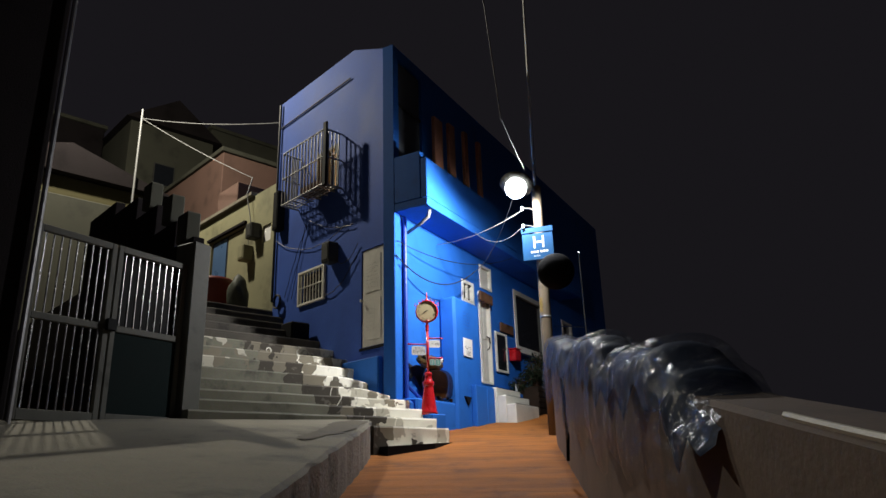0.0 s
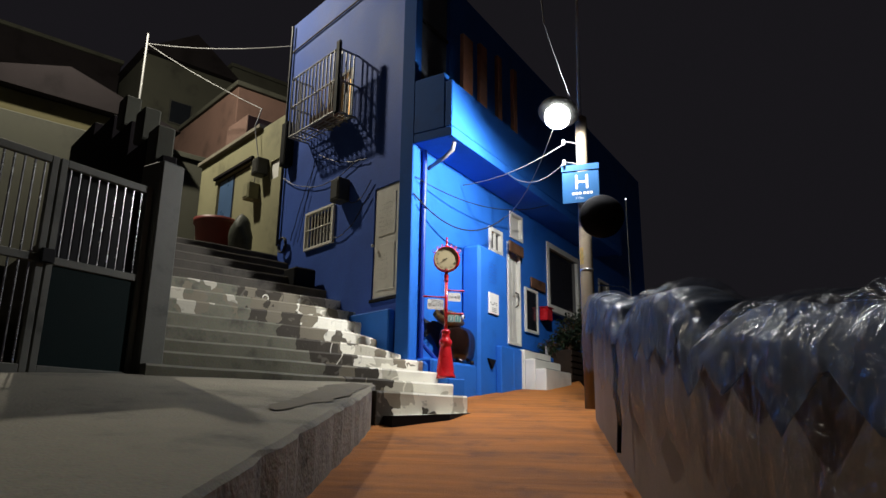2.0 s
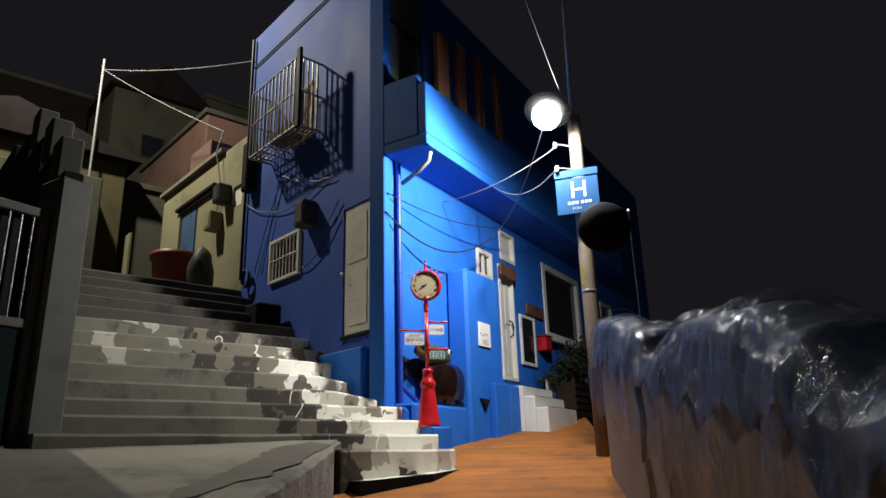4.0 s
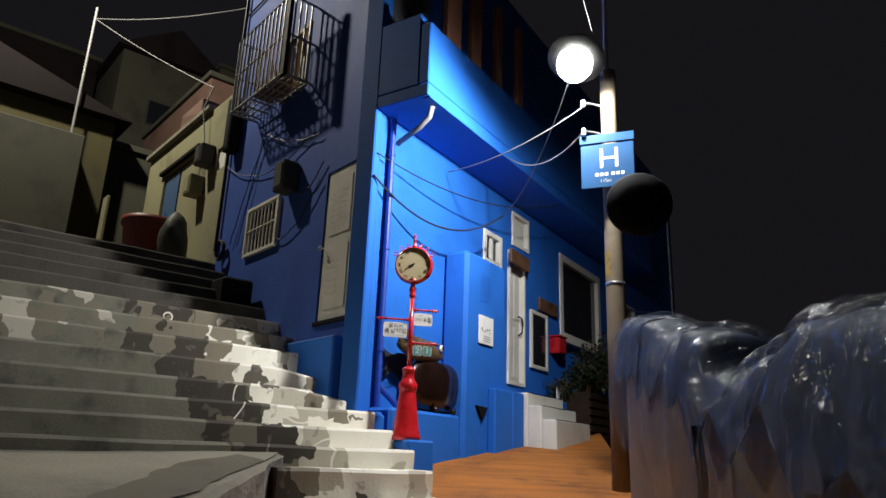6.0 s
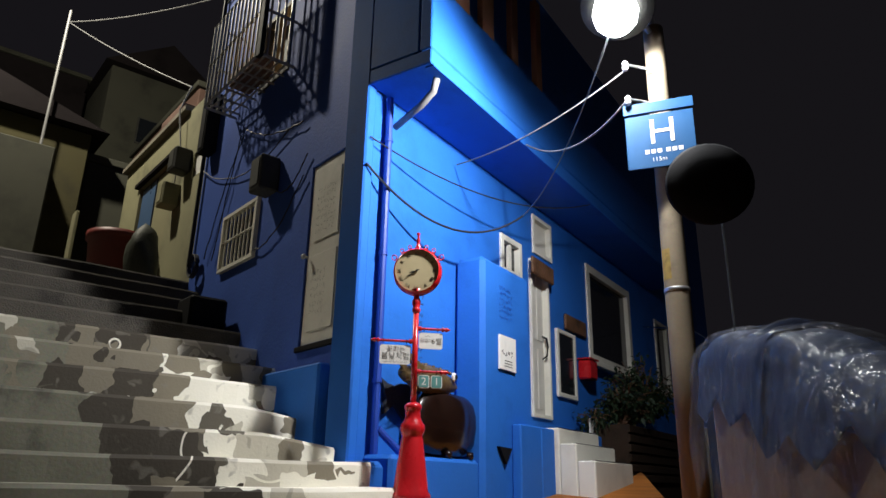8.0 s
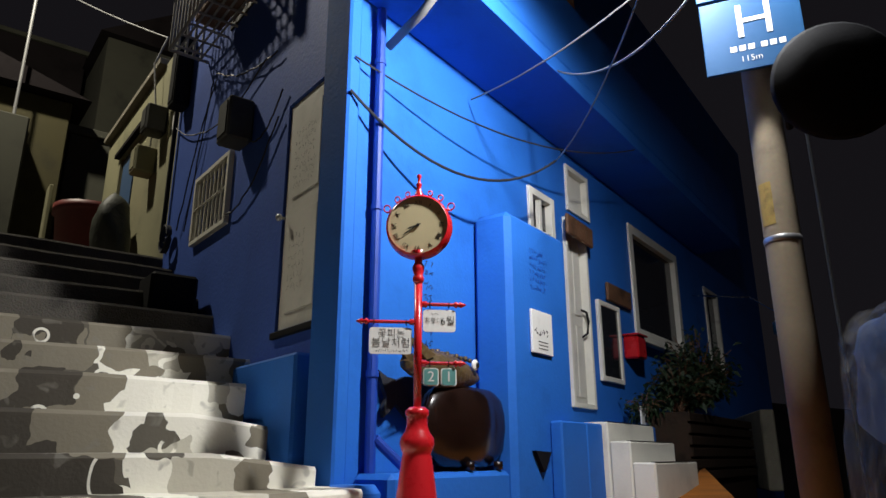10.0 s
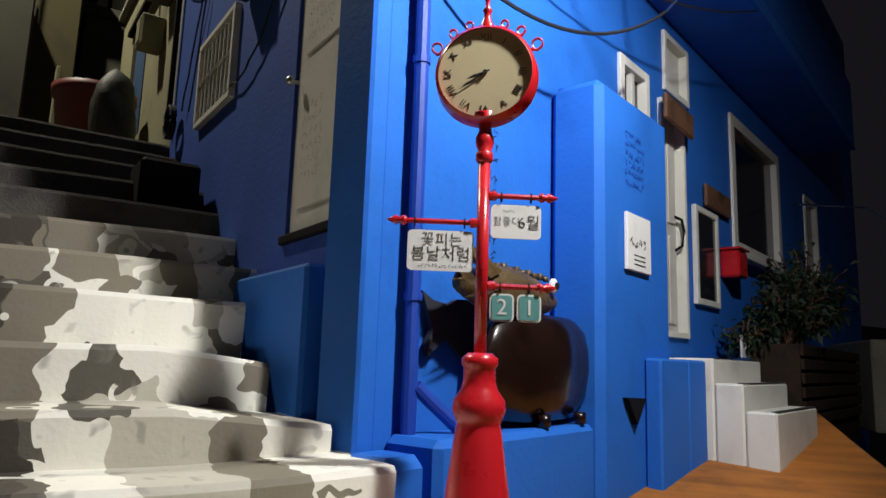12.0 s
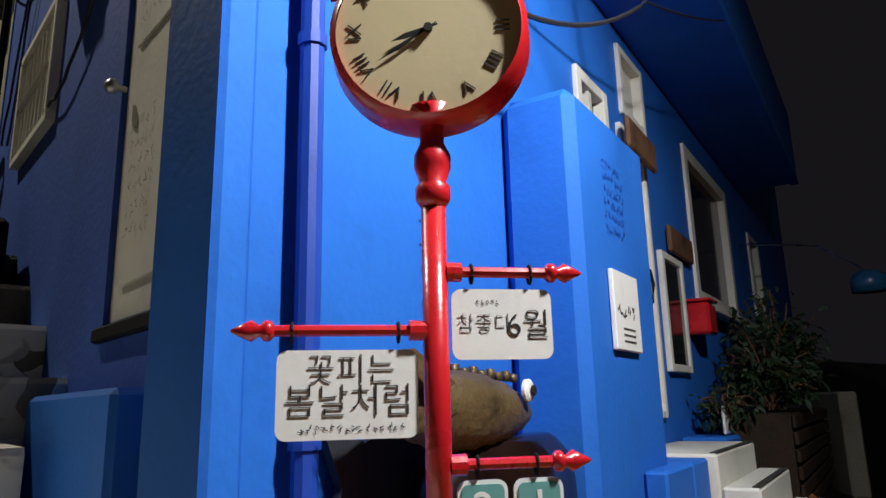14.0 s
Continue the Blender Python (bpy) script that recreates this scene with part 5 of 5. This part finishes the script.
for r in (0.66, 0.58):
    bm = bmesh.new()
    p = W0 + WD * r - WN * 0.11
    g = ground_z(p.x, p.y)
    z = 0.92 if r == 0.66 else 0.5
    tube(bm, [p + Vector((0, 0, g + z + 0.2)), p + Vector((0.01, -0.01, g + z)), p + WD * 0.03 + Vector((0, 0, g + z - 0.25))], 0.02, 6)
    tagged(part("strap", bm, M_BLACK), "black tie-down strap on the plastic cover", "strap")
ROD_X, ROD_Y = 12.05, 8.1
# thin rod behind the wall; the glint on its tip is a glowing bead
bm = bmesh.new()
p = Vector((ROD_X, ROD_Y, 0))
tube(bm, [p + Vector((0, 0, -3)), p + Vector((0, 0, 5.9))], 0.014, 6)
rod = tagged(part("rod", bm, M_GATE), "thin steel rod beyond the lane wall", "rod")
part("rod_tip", lathe([(0.012, 0), (0.016, 0.015), (0.01, 0.03)], 8, Matrix.Translation(p + Vector((0, 0, 5.9)))), M_GLINT, rod)
# thin pale arris along the bare part of the lane wall
bm = bmesh.new()
pts = []
for i in range(40):
    r = -13 + i * 0.2
    p = W0 + WD * r + WN * 0.02
    pts.append((p.x, p.y, ground_z(p.x, p.y) + 1.244 + 0.003 * noise.noise(p * 3)))
tube(bm, pts, 0.011, 6)
tagged(part("trim", bm, M_WHITE), "thin pale edge along the top of the lane wall", "wall edge", kind="structure")

# ---- gate and stepped garden wall ----
GM = Matrix.Translation((2.05, 8.35, 0)) @ pose(0, 0, 0, 0, 0, 16)
gate = thing("gate", "grey steel double gate with stainless bars and dark lower panel, shut", "gate")


def gate_leaf(u0, u1, solid):
    z0, z1 = 2.12, 4.28
    bm = bmesh.new()
    for lo, hi in (((u0, 0, z0), (u0 + 0.07, 0.06, z1)), ((u1 - 0.07, 0, z0), (u1, 0.06, z1)), ((u0 + 0.07, 0.002, z1 - 0.08), (u1 - 0.07, 0.058, z1)), ((u0 + 0.07, 0.002, z0), (u1 - 0.07, 0.058, z0 + 0.12)), ((u0 + 0.07, 0.002, 3.2), (u1 - 0.07, 0.058, 3.28))):
        box(bm, lo, hi, GM, 0.006)
    lf = part("gate_leaf", bm, M_GATEFRAME, gate)
    n = 9
    for zz in ((3.28, z1 - 0.08),) if solid else ((3.28, z1 - 0.08), (z0 + 0.12, 3.2)):
        for i in range(n):
            u = u0 + 0.07 + (u1 - u0 - 0.14) * (i + 0.5) / n
            b = bmesh.new()
            tube(b, [GM @ Vector((u, 0.03, zz[0])), GM @ Vector((u, 0.03, zz[1]))], 0.011, 8)
            part("bar", b, M_STAINLESS, lf)
    if solid:
        one_box("panel", (u0 + 0.07, 0.02, z0 + 0.12), (u1 - 0.07, 0.035, 3.2), M_GATEPANEL, lf, "dark green sheet panel", m=GM, bevel=0)
        one_box("backing", (u0 + 0.07, 0.07, 3.28), (u1 - 0.07, 0.08, z1 - 0.08), M_BLACK, lf, m=GM, bevel=0)
    return lf


gate_leaf(-0.2, 0.8, False)
gate_leaf(0.82, 1.86, True)
one_box("latch", (0.75, -0.05, 3.2), (0.88, -0.001, 3.34), M_BLACK, gate, m=GM)
one_box("lower_grille", (-0.3, 0.0, 1.75), (0.1, 0.05, 2.1), M_GATE, gate, m=GM)
tagged(one_box("wall_gate_sill", (-0.45, -0.12, 1.3), (2.1, 0.3, 2.1), M_CONC, m=GM, bevel=0.02), "concrete sill under the gate", "wall", kind="structure")
tagged(one_box("wall_pillar", (1.88, -0.08, 1.7), (2.18, 0.3, 4.62), M_GATEFRAME, m=GM, bevel=0.02), "grey rendered gate pillar", "wall", kind="structure")
bm = bmesh.new()
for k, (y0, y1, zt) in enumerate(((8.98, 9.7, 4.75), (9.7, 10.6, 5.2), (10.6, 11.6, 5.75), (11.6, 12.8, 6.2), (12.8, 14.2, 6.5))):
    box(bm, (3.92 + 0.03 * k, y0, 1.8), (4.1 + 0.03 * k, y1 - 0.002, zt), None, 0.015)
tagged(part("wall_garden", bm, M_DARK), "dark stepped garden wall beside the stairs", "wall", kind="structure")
for k, (y, zt) in enumerate(((9.2, 5.2), (9.9, 5.7), (10.9, 6.25))):
    tagged(one_box("wall_coping", (3.9 + 0.03 * k, y, zt - 0.45), (4.12 + 0.03 * k, y + 0.32, zt), M_GREYWALL, bevel=0.02), "pale stub pillar on the garden wall", "wall", kind="structure")
# dark neighbouring building on the near side of the gate, its lack of light in the colour
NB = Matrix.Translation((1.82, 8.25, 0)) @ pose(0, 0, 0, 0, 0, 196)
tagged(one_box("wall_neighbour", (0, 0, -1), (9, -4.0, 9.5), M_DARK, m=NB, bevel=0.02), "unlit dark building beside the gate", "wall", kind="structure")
bm = bmesh.new()
tube(bm, [(1.84, 8.19, 2.0), (1.84, 8.19, 9.4)], 0.03, 8)
tagged(part("drain_pipe", bm, M_METAL), "grey drain pipe on the dark building's edge", "pipe")

# ---- cream house up the stairs ----
ch = thing("cream_house", "small cream rendered house with a flat coping", "house")
GS = side(GX, 14.12)
bm = wall_bm(-4.75, 0.0, 3.5, 8.55, [(-3.6, -1.75, 6.0, 7.85), (-0.75, -0.35, 7.1, 7.55)], 0.25)
bmesh.ops.transform(bm, matrix=GS, verts=bm.verts)
part("wall", bm, M_CREAM, ch)
one_box("wall", (GX + 0.26, 18.6, 3.5), (14, 18.86, 8.55), M_CREAM, ch)
one_box("roof", (GX + 0.26, 14.3, 8.3), (14, 18.55, 8.5), M_CONC, ch)
one_box("coping", (GX - 0.1, 15.4, 8.56), (GX + 0.3, 18.95, 8.66), M_CONC, ch)
win = one_box("window", (-3.6, 0.06, 6.0), (-1.75, 0.1, 7.85), M_GATE, ch, "wide window with blue film", m=GS)
one_box("pane", (-3.53, 0.04, 6.07), (-2.75, 0.058, 7.78), M_BLUEGLASS, win, m=GS, bevel=0)
one_box("pane", (-2.65, 0.04, 6.07), (-1.82, 0.058, 7.78), M_CREAM, win, m=GS, bevel=0)
one_box("lintel", (-3.75, -0.08, 7.87), (-1.6, 0.03, 7.95), M_DARK, win, m=GS)
one_box("small_window", (-0.74, 0.04, 7.11), (-0.36, 0.08, 7.54), M_SIGN, ch, m=GS)
tagged(one_box("floor", (4.2, 14.1, 4.0), (8.23, 30, 5.2), M_DARKCONC, bevel=0.02), "dark paved yard at the top of the stairs", "floor", kind="structure")
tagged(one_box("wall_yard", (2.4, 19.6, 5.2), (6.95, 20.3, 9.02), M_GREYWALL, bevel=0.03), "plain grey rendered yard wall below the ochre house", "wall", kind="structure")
pot = thing("flower_pot", "dark red plastic pot with a drooping plant", "plant pot")
part("pot", lathe([(0.34, 5.2), (0.45, 6.2), (0.49, 6.2), (0.49, 6.32), (0.42, 6.32), (0.42, 6.15)], 24, pose(7.65, 16.2, 0)), M_REDPOT, pot, smooth=True)
bag = bmesh.new()
bmesh.ops.create_icosphere(bag, subdivisions=3, radius=0.27)
for v in bag.verts:
    v.co = Vector((v.co.x * 0.9, v.co.y * 1.1, v.co.z * 1.9)) * (1 + 0.3 * noise.noise(v.co * 5))
bmesh.ops.transform(bag, matrix=pose(7.75, 15.0, 5.68), verts=bag.verts)
tagged(part("sack", bag, M_GREYTARP, smooth=True), "crumpled grey-green sack beside the pot", "sack")
for k, (x, y, z, s) in enumerate(((7.85, 12.55, 4.45, 0.45),)):
    tagged(one_box("crate", (x - s / 2, y - s / 2, stair_z(y - 0.45)), (x + s / 2, y + s / 2, stair_z(y - 0.45) + 0.42), M_BLACK, bevel=0.03), "dark plastic crate on the upper steps", "crate")
tagged(one_box("board", (7.3, 18.2, 5.21), (7.36, 18.5, 7.3), M_CREAM, bevel=0.01), "pale upright board in the yard", "board")

# ---- houses further up ----
def far_house(x0, y0, x1, y1, z1, material, label, gable=0.0, wins=()):
    h = thing("house", label, "house")
    one_box("wall", (x0, y0, 2), (x1, y1, z1), material, h, bevel=0.03)
    bm = bmesh.new()
    if gable:
        prof = [(x0 - 0.3, z1 + 0.01), ((x0 + x1) / 2, z1 + gable), (x1 + 0.3, z1 + 0.01)]
        a = [bm.verts.new((x, y0 - 0.3, z)) for x, z in prof]
        b = [bm.verts.new((x, y1 + 0.3, z)) for x, z in prof]
        bm.faces.new(a)
        bm.faces.new(b[::-1])
        for i in range(3):
            j = (i + 1) % 3
            bm.faces.new((a[i], b[i], b[j], a[j]))
    else:
        box(bm, (x0 - 0.1, y0 - 0.1, z1 + 0.004), (x1 + 0.1, y1 + 0.1, z1 + 0.18), None, 0.02)
    part("roof", bm, M_GREYWALL if not gable else M_DARK, h)
    for u, z, w, hh in wins:
        wn = one_box("window", (x0 + u, y0 - 0.05, z), (x0 + u + w, y0 - 0.002, z + hh), M_GATE, h, bevel=0.01)
        one_box("pane", (x0 + u + 0.06, y0 - 0.06, z + 0.06), (x0 + u + w - 0.06, y0 - 0.052, z + hh - 0.06), M_GLASSDARK, wn, bevel=0)


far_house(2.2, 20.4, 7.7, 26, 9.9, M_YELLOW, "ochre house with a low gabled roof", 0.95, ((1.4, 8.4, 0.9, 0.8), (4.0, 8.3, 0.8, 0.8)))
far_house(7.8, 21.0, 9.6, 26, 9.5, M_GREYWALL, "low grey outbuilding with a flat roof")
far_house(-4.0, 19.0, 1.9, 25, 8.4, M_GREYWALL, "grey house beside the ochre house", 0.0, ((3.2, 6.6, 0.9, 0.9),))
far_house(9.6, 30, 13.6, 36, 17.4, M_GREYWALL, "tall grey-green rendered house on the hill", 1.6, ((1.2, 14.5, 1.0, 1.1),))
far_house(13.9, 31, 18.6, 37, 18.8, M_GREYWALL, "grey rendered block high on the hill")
far_house(10.4, 22, 12.9, 28, 13.0, M_PINK, "faded pink house with a terrace")
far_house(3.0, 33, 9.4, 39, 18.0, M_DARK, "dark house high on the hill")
tagged(one_box("roof_box", (8.55, 17.0, 8.51), (9.6, 18.2, 9.6), M_PINK, bevel=0.02), "small roof-top hutch on the cream house", "hutch")
bm = bmesh.new()
tube(bm, [(6.7, 19.95, 9.0), (6.7, 19.95, 12.5)], 0.03, 8)
tagged(part("steel_pole", bm, M_PALECABLE), "thin bright steel pole on the grey yard wall", "pole")

# lamp post of the second street lamp, out of sight up the hill
l2 = thing("street_lamp", "street lamp on a pole up the hill", "street lamp")
part("pole", lathe([(0.1, 2.0), (0.08, 14.4)], 16, pose(1.5, 17.0, 0)), M_DARK, l2, smooth=True)
bm = bmesh.new()
tube(bm, [(1.5, 17.0, 14.32), (4.5, 17.3, 14.32)], 0.03, 8)
part("arm", bm, M_METAL, l2)
part("hood", lathe([(0.2, 14.12), (0.18, 14.2), (0.06, 14.3)], 16, pose(4.5, 17.3, 0)), M_GATE, l2)
# small red indicator on the dark building
tagged(part("indicator_light", lathe([(0.02, -0.01), (0.03, 0), (0.02, 0.02)], 10, pose(-0.2, 7.55, 3.9, 90)), M_REDLED), "small red indicator light", "indicator")
# pale low wall further up the lane
tagged(one_box("wall_upper_lane", (0, 0, 2.4), (3.2, 0.2, 3.55), M_CONC, m=Matrix.Translation((16.2, 10.9, 0)) @ pose(0, 0, 0, 0, 0, 38), bevel=0.02), "pale low wall further up the lane", "wall", kind="structure")
